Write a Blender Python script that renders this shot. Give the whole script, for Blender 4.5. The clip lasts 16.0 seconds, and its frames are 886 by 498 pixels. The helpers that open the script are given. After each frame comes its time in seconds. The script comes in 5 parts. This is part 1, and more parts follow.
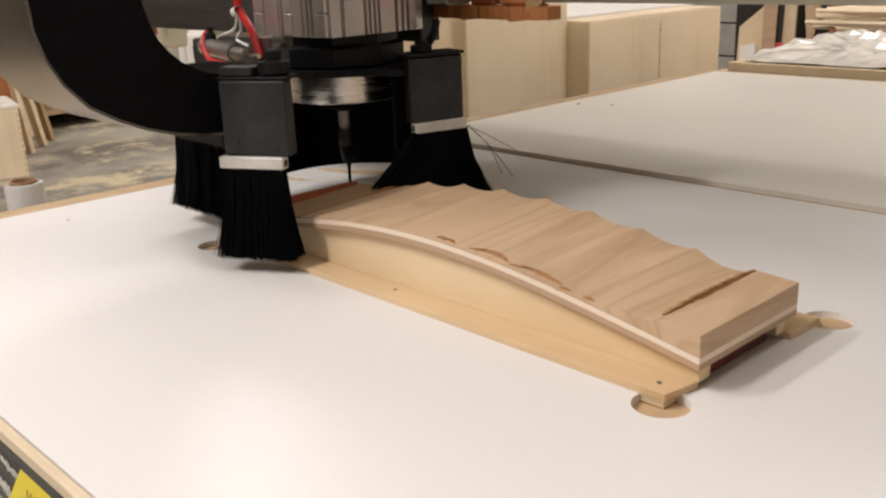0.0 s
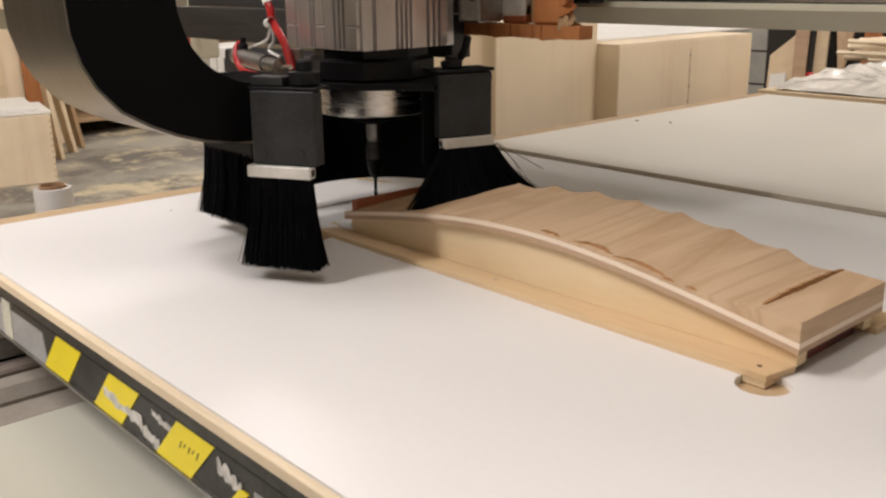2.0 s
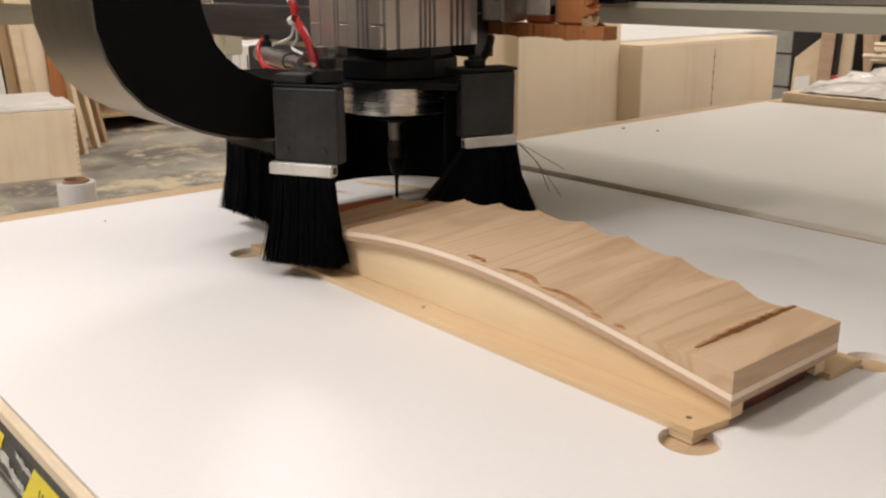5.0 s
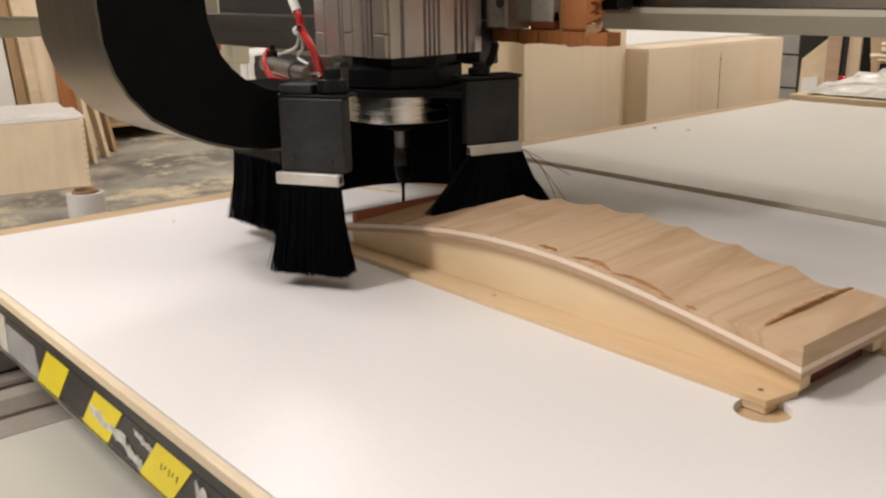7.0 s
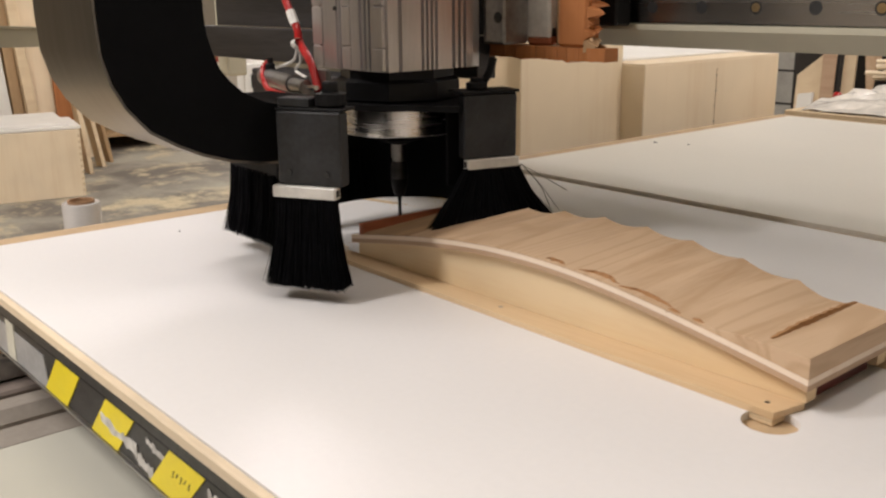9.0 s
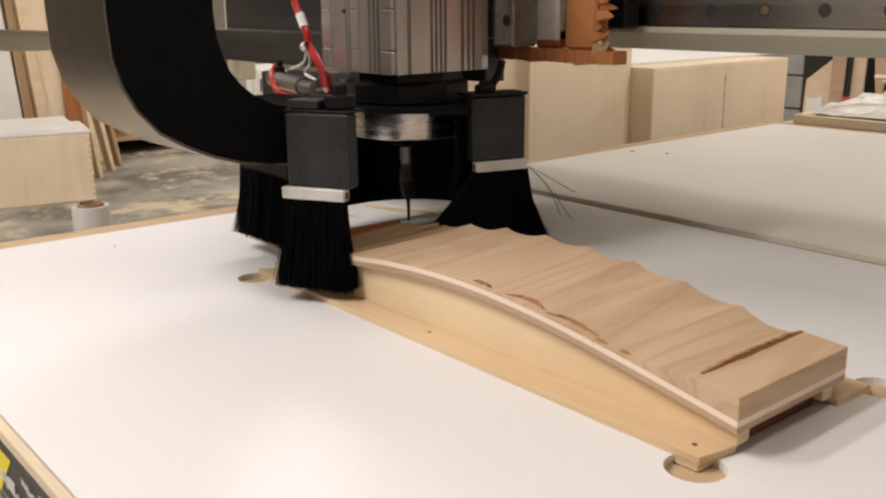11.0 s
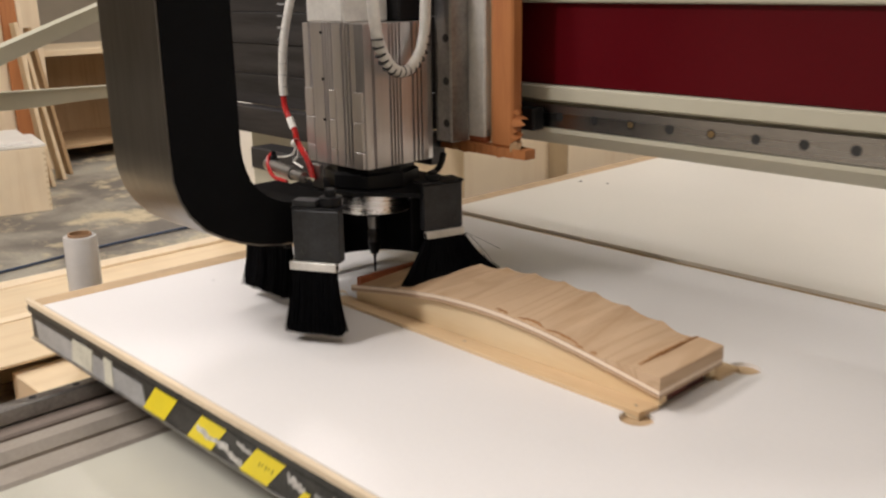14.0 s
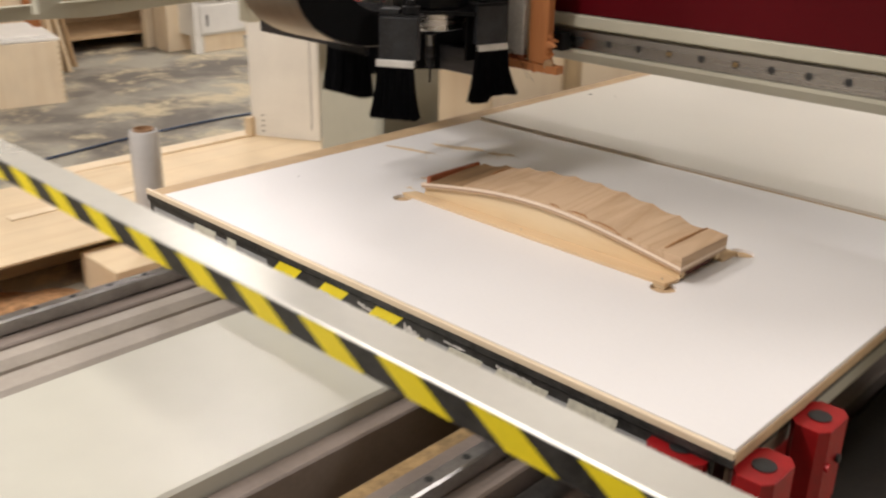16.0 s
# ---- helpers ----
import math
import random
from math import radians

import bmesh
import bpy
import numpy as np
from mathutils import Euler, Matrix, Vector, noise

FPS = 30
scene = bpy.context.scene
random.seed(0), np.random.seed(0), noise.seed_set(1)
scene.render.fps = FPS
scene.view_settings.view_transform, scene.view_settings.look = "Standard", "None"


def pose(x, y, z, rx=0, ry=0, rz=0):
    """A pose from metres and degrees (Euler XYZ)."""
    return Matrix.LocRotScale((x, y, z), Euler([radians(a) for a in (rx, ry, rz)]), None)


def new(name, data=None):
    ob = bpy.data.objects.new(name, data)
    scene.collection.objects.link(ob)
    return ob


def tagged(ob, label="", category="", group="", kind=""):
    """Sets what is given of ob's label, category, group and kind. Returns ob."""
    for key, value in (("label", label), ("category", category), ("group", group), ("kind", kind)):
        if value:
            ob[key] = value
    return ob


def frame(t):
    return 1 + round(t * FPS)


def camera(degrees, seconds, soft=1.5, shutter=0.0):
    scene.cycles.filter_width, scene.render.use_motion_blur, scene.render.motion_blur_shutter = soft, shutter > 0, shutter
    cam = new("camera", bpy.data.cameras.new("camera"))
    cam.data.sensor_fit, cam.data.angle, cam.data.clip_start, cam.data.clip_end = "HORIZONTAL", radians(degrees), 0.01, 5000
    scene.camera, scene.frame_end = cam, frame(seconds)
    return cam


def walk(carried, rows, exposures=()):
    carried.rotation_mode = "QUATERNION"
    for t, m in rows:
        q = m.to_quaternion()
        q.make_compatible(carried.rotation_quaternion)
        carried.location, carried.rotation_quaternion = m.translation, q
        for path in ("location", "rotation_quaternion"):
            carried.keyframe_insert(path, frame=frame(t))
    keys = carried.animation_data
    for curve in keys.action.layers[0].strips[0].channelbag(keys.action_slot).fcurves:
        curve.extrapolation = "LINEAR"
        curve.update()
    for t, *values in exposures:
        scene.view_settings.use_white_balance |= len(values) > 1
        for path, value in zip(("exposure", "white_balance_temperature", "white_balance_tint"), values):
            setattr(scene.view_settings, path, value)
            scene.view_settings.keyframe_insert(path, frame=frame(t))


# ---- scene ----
# camera and its way
cam = camera(50.52, 16.0, soft=2.3, shutter=0.65)
walk(cam, [
    (0.0, pose(1.5631, -0.3557, 1.2607, 72.649, 2.182, 46.131)),
    (0.5, pose(1.5629, -0.3521, 1.2521, 73.493, 2.240, 46.513)),
    (1.0, pose(1.5618, -0.3534, 1.2524, 73.559, 1.529, 46.816)),
    (1.5, pose(1.5602, -0.3545, 1.2555, 73.643, 1.159, 47.539)),
    (2.0, pose(1.5598, -0.3568, 1.2553, 73.870, 0.673, 47.967)),
    (2.5, pose(1.5609, -0.3551, 1.2562, 73.585, 0.338, 47.979)),
    (3.0, pose(1.5595, -0.3572, 1.2561, 73.670, -0.019, 48.076)),
    (3.5, pose(1.5576, -0.3568, 1.2555, 73.759, -0.063, 48.295)),
    (4.0, pose(1.5567, -0.3569, 1.2547, 73.767, -0.093, 48.626)),
    (6.5, pose(1.5599, -0.3561, 1.2574, 74.010, 0.816, 49.934)),
    (7.0, pose(1.5620, -0.3564, 1.2594, 74.128, 1.001, 49.674)),
    (7.5, pose(1.5613, -0.3582, 1.2620, 74.563, 0.678, 49.594)),
    (8.0, pose(1.5612, -0.3579, 1.2625, 74.747, 0.543, 49.425)),
    (8.5, pose(1.5599, -0.3569, 1.2620, 74.877, 0.453, 49.467)),
    (9.0, pose(1.5598, -0.3565, 1.2616, 74.871, 0.509, 49.506)),
    (11.5, pose(1.5622, -0.3594, 1.2582, 75.220, 0.497, 50.050)),
    (12.0, pose(1.5625, -0.3595, 1.2580, 75.222, 0.451, 49.900)),
    (12.5, pose(1.5594, -0.3585, 1.2563, 75.195, 0.223, 49.822)),
    (12.8, pose(1.5654, -0.3630, 1.2636, 75.288, 0.437, 49.793)),
    (13.0, pose(1.5905, -0.3889, 1.3002, 75.162, 1.443, 50.065)),
    (13.5, pose(1.7013, -0.4790, 1.3983, 74.821, 2.369, 48.165)),
    (13.8, pose(1.7861, -0.5752, 1.4664, 73.690, 1.567, 47.055)),
    (14.0, pose(1.8516, -0.6547, 1.4930, 74.068, 0.826, 45.933)),
    (14.5, pose(1.9796, -0.8113, 1.5612, 71.412, 0.054, 43.952)),
    (14.8, pose(2.0096, -0.8791, 1.5979, 72.198, -0.025, 39.956)),
    (15.0, pose(2.0055, -0.9087, 1.6015, 72.469, 0.062, 39.739)),
    (15.2, pose(1.9894, -0.9363, 1.6166, 71.606, 0.324, 41.386)),
    (15.5, pose(1.9772, -0.9922, 1.6088, 69.262, -0.212, 43.025)),
    (15.7, pose(1.9782, -1.0463, 1.6142, 68.225, -0.585, 42.800)),
    (15.8, pose(1.9790, -1.0732, 1.6220, 67.934, -0.674, 42.801)),
    (16.0, pose(1.9812, -1.1128, 1.6185, 67.870, -0.870, 44.248)),
], exposures=[(0.0, 0.0), (16.0, 0.0)])

Z0 = 0.90          # height of the table's white sheets above the floor

# ---- light ----
world = bpy.data.worlds.new("hall")
scene.world = world
world.use_nodes = True
world.node_tree.nodes["Background"].inputs[0].default_value = (1.0, 0.93, 0.84, 1)
world.node_tree.nodes["Background"].inputs[1].default_value = 0.02


def tube_lamp(x, y, z, sx, sy, watts, colour=(1.0, 0.938, 0.905)):
    data = bpy.data.lights.new("strip_light", "AREA")
    data.shape, data.size, data.size_y = "RECTANGLE", sx, sy
    data.energy, data.color = watts, colour
    ob = new("strip_light", data)
    ob.matrix_basis = pose(x, y, z, 0, 0, 0)
    return ob


# all out of view; (1.75, 0.10), (0.8, 5.2) and (3.6, 2.6) are added fills
LAMPS = [(-1.35, 0.10, 0.3, 1.5, 9), (1.75, 0.10, 0.4, 1.7, 13), (0.15, -2.0, 0.3, 1.5, 84), (-1.0, -2.0, 0.3, 1.5, 88), (-1.2, 3.6, 1.5, 0.3, 22), (0.8, 5.2, 1.5, 0.3, 56), (3.6, 2.6, 0.3, 1.5, 112),
         (-2.75, 1.95, 1.2, 0.3, 46), (-4.9, 4.4, 1.5, 0.3, 92)]
for lx, ly, sx, sy, w in LAMPS:
    tube_lamp(lx, ly, 3.62, sx, sy, w)


# ---- materials ----
def nodes_of(name):
    m = bpy.data.materials.new(name)
    m.use_nodes = True
    t = m.node_tree
    return m, t, t.nodes, t.links, t.nodes["Principled BSDF"]


def surface(name, base, rough=0.5, metal=0.0, vary=0.12, scale=8.0, fine=120.0, bump=0.1, stretch=(1, 1, 1), tint=None,
            coat=0.0, random_piece=0.0, spec=0.5):
    """A plain surface: two scales of noise on colour and roughness, fine relief."""
    m, t, n, l, b = nodes_of(name)
    co = n.new("ShaderNodeTexCoord")
    mp = n.new("ShaderNodeMapping")
    mp.inputs["Scale"].default_value = stretch
    l.new(co.outputs["Object"], mp.inputs["Vector"])
    big, small = n.new("ShaderNodeTexNoise"), n.new("ShaderNodeTexNoise")
    for tex, s in ((big, scale), (small, fine)):
        tex.inputs["Scale"].default_value = s
        tex.inputs["Detail"].default_value = 5
        l.new(mp.outputs[0], tex.inputs["Vector"])
    add = n.new("ShaderNodeMath")
    add.operation = "ADD"
    l.new(big.outputs["Fac"], add.inputs[0])
    half = n.new("ShaderNodeMath")
    half.operation = "MULTIPLY_ADD"
    half.inputs[1].default_value, half.inputs[2].default_value = 0.5, -0.25
    l.new(small.outputs["Fac"], half.inputs[0])
    l.new(half.outputs[0], add.inputs[1])
    ramp = n.new("ShaderNodeValToRGB")
    dark = tint or tuple(c * (1 - vary * 2) for c in base)
    lite = tuple(min(1, c * (1 + vary)) for c in base)
    ramp.color_ramp.elements[0].position, ramp.color_ramp.elements[1].position = 0.3, 0.7
    ramp.color_ramp.elements[0].color, ramp.color_ramp.elements[1].color = (*dark, 1), (*lite, 1)
    l.new(add.outputs[0], ramp.inputs[0])
    last = ramp.outputs[0]
    if random_piece:
        info, hsv = n.new("ShaderNodeObjectInfo"), n.new("ShaderNodeHueSaturation")
        rng = n.new("ShaderNodeMapRange")
        rng.inputs["To Min"].default_value, rng.inputs["To Max"].default_value = 1 - random_piece, 1 + random_piece
        l.new(info.outputs["Random"], rng.inputs["Value"])
        l.new(rng.outputs[0], hsv.inputs["Value"])
        l.new(last, hsv.inputs["Color"])
        last = hsv.outputs[0]
    l.new(last, b.inputs["Base Color"])
    rr = n.new("ShaderNodeMapRange")
    rr.inputs["To Min"].default_value, rr.inputs["To Max"].default_value = max(0.02, rough - 0.1), min(1, rough + 0.1)
    l.new(big.outputs["Fac"], rr.inputs["Value"])
    l.new(rr.outputs[0], b.inputs["Roughness"])
    b.inputs["Metallic"].default_value = metal
    b.inputs["Coat Weight"].default_value = coat
    b.inputs["Specular IOR Level"].default_value = spec
    if bump:
        bp = n.new("ShaderNodeBump")
        bp.inputs["Strength"].default_value, bp.inputs["Distance"].default_value = bump, 0.002
        l.new(small.outputs["Fac"], bp.inputs["Height"])
        l.new(bp.outputs[0], b.inputs["Normal"])
    return m


def wood(name, base, dark, along="X", rings=26.0, rough=0.55, bump=0.15, streak=0.5, random_piece=0.0, figure=0.0):
    """Sawn wood: long grain bands, fine pores, soft blotches."""
    m, t, n, l, b = nodes_of(name)
    co, mp = n.new("ShaderNodeTexCoord"), n.new("ShaderNodeMapping")
    mp.inputs["Scale"].default_value = {"X": (0.07, 1, 1), "Y": (1, 0.07, 1), "Z": (1, 1, 0.07)}[along]
    l.new(co.outputs["Object"], mp.inputs["Vector"])
    warp = n.new("ShaderNodeTexNoise")
    warp.inputs["Scale"].default_value, warp.inputs["Detail"].default_value, warp.inputs["Distortion"].default_value = rings, 4, 1.2
    l.new(mp.outputs[0], warp.inputs["Vector"])
    pores = n.new("ShaderNodeTexNoise")
    pores.inputs["Scale"].default_value, pores.inputs["Detail"].default_value = rings * 14, 3
    l.new(mp.outputs[0], pores.inputs["Vector"])
    blot = n.new("ShaderNodeTexNoise")
    blot.inputs["Scale"].default_value = 5
    l.new(co.outputs["Object"], blot.inputs["Vector"])
    mix = n.new("ShaderNodeMath")
    mix.operation = "MULTIPLY_ADD"
    mix.inputs[1].default_value = 0.3
    l.new(pores.outputs["Fac"], mix.inputs[0])
    l.new(warp.outputs["Fac"], mix.inputs[2])
    if figure:
        # contour lines of the growth rings
        mp2, ring = n.new("ShaderNodeMapping"), n.new("ShaderNodeTexNoise")
        mp2.inputs["Scale"].default_value = {"X": (0.09, 1, 1), "Y": (1, 0.09, 1), "Z": (1, 1, 0.09)}[along]
        ring.inputs["Scale"].default_value, ring.inputs["Detail"].default_value = 10.0, 0.4
        l.new(co.outputs["Object"], mp2.inputs["Vector"])
        l.new(mp2.outputs[0], ring.inputs["Vector"])
        wave = n.new("ShaderNodeMath")
        wave.operation = "MULTIPLY"
        wave.inputs[1].default_value = 95.0
        l.new(ring.outputs["Fac"], wave.inputs[0])
        sn = n.new("ShaderNodeMath")
        sn.operation = "SINE"
        l.new(wave.outputs[0], sn.inputs[0])
        line = n.new("ShaderNodeMapRange")
        line.inputs["From Min"].default_value, line.inputs["From Max"].default_value = 0.45, 1.0
        line.inputs["To Max"].default_value = figure
        l.new(sn.outputs[0], line.inputs["Value"])
    ramp = n.new("ShaderNodeValToRGB")
    e = ramp.color_ramp.elements
    e[0].position, e[1].position = 0.50 - 0.2 * streak, 0.68
    e[0].color, e[1].color = (*dark, 1), (*base, 1)
    l.new(mix.outputs[0], ramp.inputs[0])
    hsv, rng = n.new("ShaderNodeHueSaturation"), n.new("ShaderNodeMapRange")
    rng.inputs["To Min"].default_value, rng.inputs["To Max"].default_value = 0.88, 1.1
    l.new(blot.outputs["Fac"], rng.inputs["Value"])
    l.new(rng.outputs[0], hsv.inputs["Value"])
    l.new(ramp.outputs[0], hsv.inputs["Color"])
    last = hsv.outputs[0]
    if figure:
        dk = n.new("ShaderNodeMix")
        dk.data_type = "RGBA"
        dk.inputs["B"].default_value = (*dark, 1)
        l.new(line.outputs[0], dk.inputs["Factor"])
        l.new(last, dk.inputs["A"])
        last = dk.outputs["Result"]
    if random_piece:
        info, h2, r2 = n.new("ShaderNodeObjectInfo"), n.new("ShaderNodeHueSaturation"), n.new("ShaderNodeMapRange")
        r2.inputs["To Min"].default_value, r2.inputs["To Max"].default_value = 1 - random_piece, 1 + random_piece
        l.new(info.outputs["Random"], r2.inputs["Value"])
        l.new(r2.outputs[0], h2.inputs["Value"])
        l.new(last, h2.inputs["Color"])
        last = h2.outputs[0]
    l.new(last, b.inputs["Base Color"])
    b.inputs["Roughness"].default_value = rough
    bp = n.new("ShaderNodeBump")
    bp.inputs["Strength"].default_value, bp.inputs["Distance"].default_value = bump, 0.001
    l.new(mix.outputs[0], bp.inputs["Height"])
    l.new(bp.outputs[0], b.inputs["Normal"])
    return m


def dusty_floor():
    """Grey worn concrete with darker patches and drifts of pale sawdust."""
    m, t, n, l, b = nodes_of("dusty_concrete")
    co = n.new("ShaderNodeTexCoord")
    base, dust, grit = n.new("ShaderNodeTexNoise"), n.new("ShaderNodeTexNoise"), n.new("ShaderNodeTexNoise")
    for tex, s, d in ((base, 1.5, 8), (dust, 2.1, 10), (grit, 45, 5)):
        tex.inputs["Scale"].default_value, tex.inputs["Detail"].default_value = s, d
        l.new(co.outputs["Object"], tex.inputs["Vector"])
    dust.inputs["Roughness"].default_value = 0.72
    r1, r2 = n.new("ShaderNodeValToRGB"), n.new("ShaderNodeValToRGB")
    base.inputs["Distortion"].default_value, dust.inputs["Distortion"].default_value = 0.3, 0.25
    r1.color_ramp.elements[0].position, r1.color_ramp.elements[1].position = 0.42, 0.60
    r1.color_ramp.elements[0].color, r1.color_ramp.elements[1].color = (0.16, 0.143, 0.123, 1), (0.37, 0.345, 0.285, 1)
    r2.color_ramp.elements[0].position, r2.color_ramp.elements[1].position = 0.50, 0.61
    l.new(base.outputs["Fac"], r1.inputs[0])
    l.new(dust.outputs["Fac"], r2.inputs[0])
    mix = n.new("ShaderNodeMix")
    mix.data_type = "RGBA"
    mix.inputs["B"].default_value = (0.56, 0.475, 0.32, 1)
    l.new(r2.outputs[0], mix.inputs["Factor"])
    l.new(r1.outputs[0], mix.inputs["A"])
    hsv, rg = n.new("ShaderNodeHueSaturation"), n.new("ShaderNodeMapRange")
    rg.inputs["To Min"].default_value, rg.inputs["To Max"].default_value = 0.75, 1.25
    l.new(grit.outputs["Fac"], rg.inputs["Value"])
    l.new(rg.outputs[0], hsv.inputs["Value"])
    l.new(mix.outputs["Result"], hsv.inputs["Color"])
    l.new(hsv.outputs[0], b.inputs["Base Color"])
    b.inputs["Roughness"].default_value = 0.75
    bp = n.new("ShaderNodeBump")
    bp.inputs["Strength"].default_value, bp.inputs["Distance"].default_value = 0.3, 0.004
    l.new(dust.outputs["Fac"], bp.inputs["Height"])
    l.new(bp.outputs[0], b.inputs["Normal"])
    return m


MELAMINE = surface("white_melamine", (0.77, 0.755, 0.75), 0.42, vary=0.012, scale=3, bump=0.03)
MELAMINE_FAR = surface("cream_melamine", (0.74, 0.71, 0.645), 0.42, vary=0.02, scale=3, bump=0.03)
MDF = surface("brown_mdf", (0.50, 0.355, 0.21), 0.75, vary=0.08, scale=18, fine=300, bump=0.1)
PLY_EDGE = surface("ply_edge", (0.72, 0.56, 0.36), 0.7, vary=0.2, scale=14, stretch=(0.2, 0.2, 60), bump=0.1)
PLY = wood("birch_ply", (0.80, 0.64, 0.415), (0.75, 0.56, 0.335), "X", 16, 0.5, 0.06, 0.3)
PLY_WARM = wood("warm_ply", (0.70, 0.52, 0.32), (0.60, 0.41, 0.225), "X", 14, 0.5, 0.06, 0.4)
PLY_PALE = wood("pale_ply", (0.84, 0.70, 0.51), (0.79, 0.635, 0.445), "Z", 9, 0.55, 0.04, 0.3, random_piece=0.04)
PLY_FLAT = wood("ply_boards", (0.76, 0.61, 0.41), (0.70, 0.54, 0.35), "Y", 10, 0.6, 0.04, 0.3, random_piece=0.06)
OAK = wood("carved_oak", (0.595, 0.425, 0.278), (0.47, 0.310, 0.182), "Y", 22, 0.6, 0.1, 0.45, figure=0.58)
OAK_SIDE = wood("oak_side", (0.50, 0.345, 0.23), (0.42, 0.275, 0.175), "X", 24, 0.65, 0.2, 0.4)
VENEER = wood("pale_veneer", (0.84, 0.71, 0.58), (0.78, 0.63, 0.49), "X", 24, 0.6, 0.1, 0.3)
OAK_DARK = wood("dark_oak", (0.40, 0.255, 0.135), (0.25, 0.15, 0.075), "Y", 22, 0.65, 0.25, 0.5)
RED_WOOD = wood("red_wood", (0.40, 0.13, 0.06), (0.27, 0.08, 0.03), "Y", 30, 0.65, 0.2, 0.5)
SLIVER = wood("torn_fibres", (0.38, 0.20, 0.085), (0.24, 0.12, 0.05), "Y", 40, 0.8, 0.4, 0.5)
MAROON = surface("maroon_block", (0.13, 0.025, 0.02), 0.6, vary=0.2, scale=20, bump=0.1)
BLACK = surface("black_paint", (0.006, 0.006, 0.007), 0.5, vary=0.25, scale=30, bump=0.12, spec=0.25)
MATT_BLACK = surface("matt_black", (0.003, 0.003, 0.0035), 0.8, vary=0.2, scale=20, bump=0.03, spec=0.1)
BRISTLE = surface("black_bristle", (0.003, 0.003, 0.004), 0.6, vary=0.2, scale=60, bump=0.0, spec=0.06)
GREY_PLATE = surface("dark_grey_plate", (0.020, 0.021, 0.024), 0.5, vary=0.3, scale=24, fine=160, bump=0.15)
STEEL = surface("brushed_steel", (0.88, 0.86, 0.85), 0.26, 1.0, 0.08, 12, 140, 0.06, (1, 1, 14))
RAIL_STEEL = surface("ground_rail_steel", (0.40, 0.385, 0.375), 0.27, 1.0, 0.10, 5, 140, 0.05, (0.15, 1, 6))
DULL_STEEL = surface("dull_steel", (0.38, 0.37, 0.36), 0.38, 1.0, 0.15, 12, 120, 0.08)
DARK_STEEL = surface("dark_steel", (0.085, 0.082, 0.086), 0.4, 0.8, 0.15, 10, 100, 0.06, (0.2, 1, 4))
ALU = surface("milled_aluminium", (0.74, 0.715, 0.715), 0.38, 1.0, 0.06, 16, 200, 0.06, (1, 1, 0.1))
ALU_SHEET = surface("aluminium_sheet", (0.17, 0.163, 0.155), 0.30, 1.0, 0.12, 6, 90, 0.05, (1, 0.1, 0.1))
GALV = surface("galvanised", (0.58, 0.565, 0.51), 0.30, 0.35, 0.03, 6, 60, 0.02)
ALU_WHITE = surface("pale_channel", (0.72, 0.70, 0.66), 0.45, 0.2, 0.08, 20, bump=0.05)
CREAM = surface("cream_paint", (0.48, 0.46, 0.365), 0.4, vary=0.03, scale=4, fine=30, bump=0.02)
CREAM_DIRTY = surface("greyed_cream_paint", (0.50, 0.49, 0.425), 0.34, vary=0.025, scale=2, fine=14, bump=0.01)
BROWN_GREY = surface("brown_grey_paint", (0.36, 0.32, 0.275), 0.45, vary=0.08, scale=5, bump=0.04)
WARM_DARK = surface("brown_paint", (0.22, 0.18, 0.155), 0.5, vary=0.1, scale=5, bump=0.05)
RED = surface("dark_red_enamel", (0.085, 0.0025, 0.006), 0.30, vary=0.06, scale=3, bump=0.03, spec=0.15)
RED_CLAMP = surface("red_anodised", (0.33, 0.010, 0.012), 0.35, 0.2, 0.1, 20, bump=0.05)
RED_HOSE = surface("red_hose", (0.44, 0.015, 0.015), 0.3, vary=0.1, scale=20, bump=0.0)
YELLOW = surface("yellow_tape", (0.86, 0.70, 0.015), 0.42, vary=0.03, scale=25, bump=0.06)
BLACK_TAPE = surface("black_tape", (0.03, 0.029, 0.028), 0.45, vary=0.4, scale=30, bump=0.2)
GREY_TAPE = surface("grey_tape", (0.36, 0.36, 0.36), 0.4, vary=0.12, scale=20, bump=0.15)
MASKING = surface("masking_tape", (0.62, 0.60, 0.50), 0.6, vary=0.1, scale=30, bump=0.2)
WHITE_PAINT = surface("white_paint", (0.82, 0.80, 0.755), 0.45, vary=0.04, scale=4, bump=0.04)
ORANGE_WOOD = wood("rusty_wood", (0.44, 0.17, 0.055), (0.30, 0.095, 0.03), "Z", 20, 0.6, 0.25, 0.6)
TAN_WOOD = wood("tan_boards", (0.46, 0.31, 0.17), (0.37, 0.24, 0.12), "Z", 16, 0.6, 0.2, 0.5)
FILM = surface("stretch_film", (0.57, 0.56, 0.55), 0.22, vary=0.03, scale=10, bump=0.03, stretch=(1, 1, 2), coat=0.3)
CARD = surface("cardboard", (0.33, 0.19, 0.10), 0.8, vary=0.1, scale=20, bump=0.05)
BLUE = surface("blue_cable", (0.022, 0.04, 0.085), 0.5, vary=0.1, scale=20, bump=0.0)
CONCRETE = surface("concrete_block", (0.36, 0.35, 0.32), 0.8, vary=0.14, scale=6, bump=0.3)
WALL = surface("painted_wall", (0.46, 0.40, 0.31), 0.7, vary=0.08, scale=2, bump=0.1)
DARK = surface("dark_brown_and_shade", (0.025, 0.02, 0.016), 0.8, vary=0.2, scale=6, bump=0.1)
PLASTIC = surface("clear_wrap", (0.72, 0.68, 0.62), 0.2, vary=0.1, scale=14, fine=40, bump=0.6, coat=0.5)
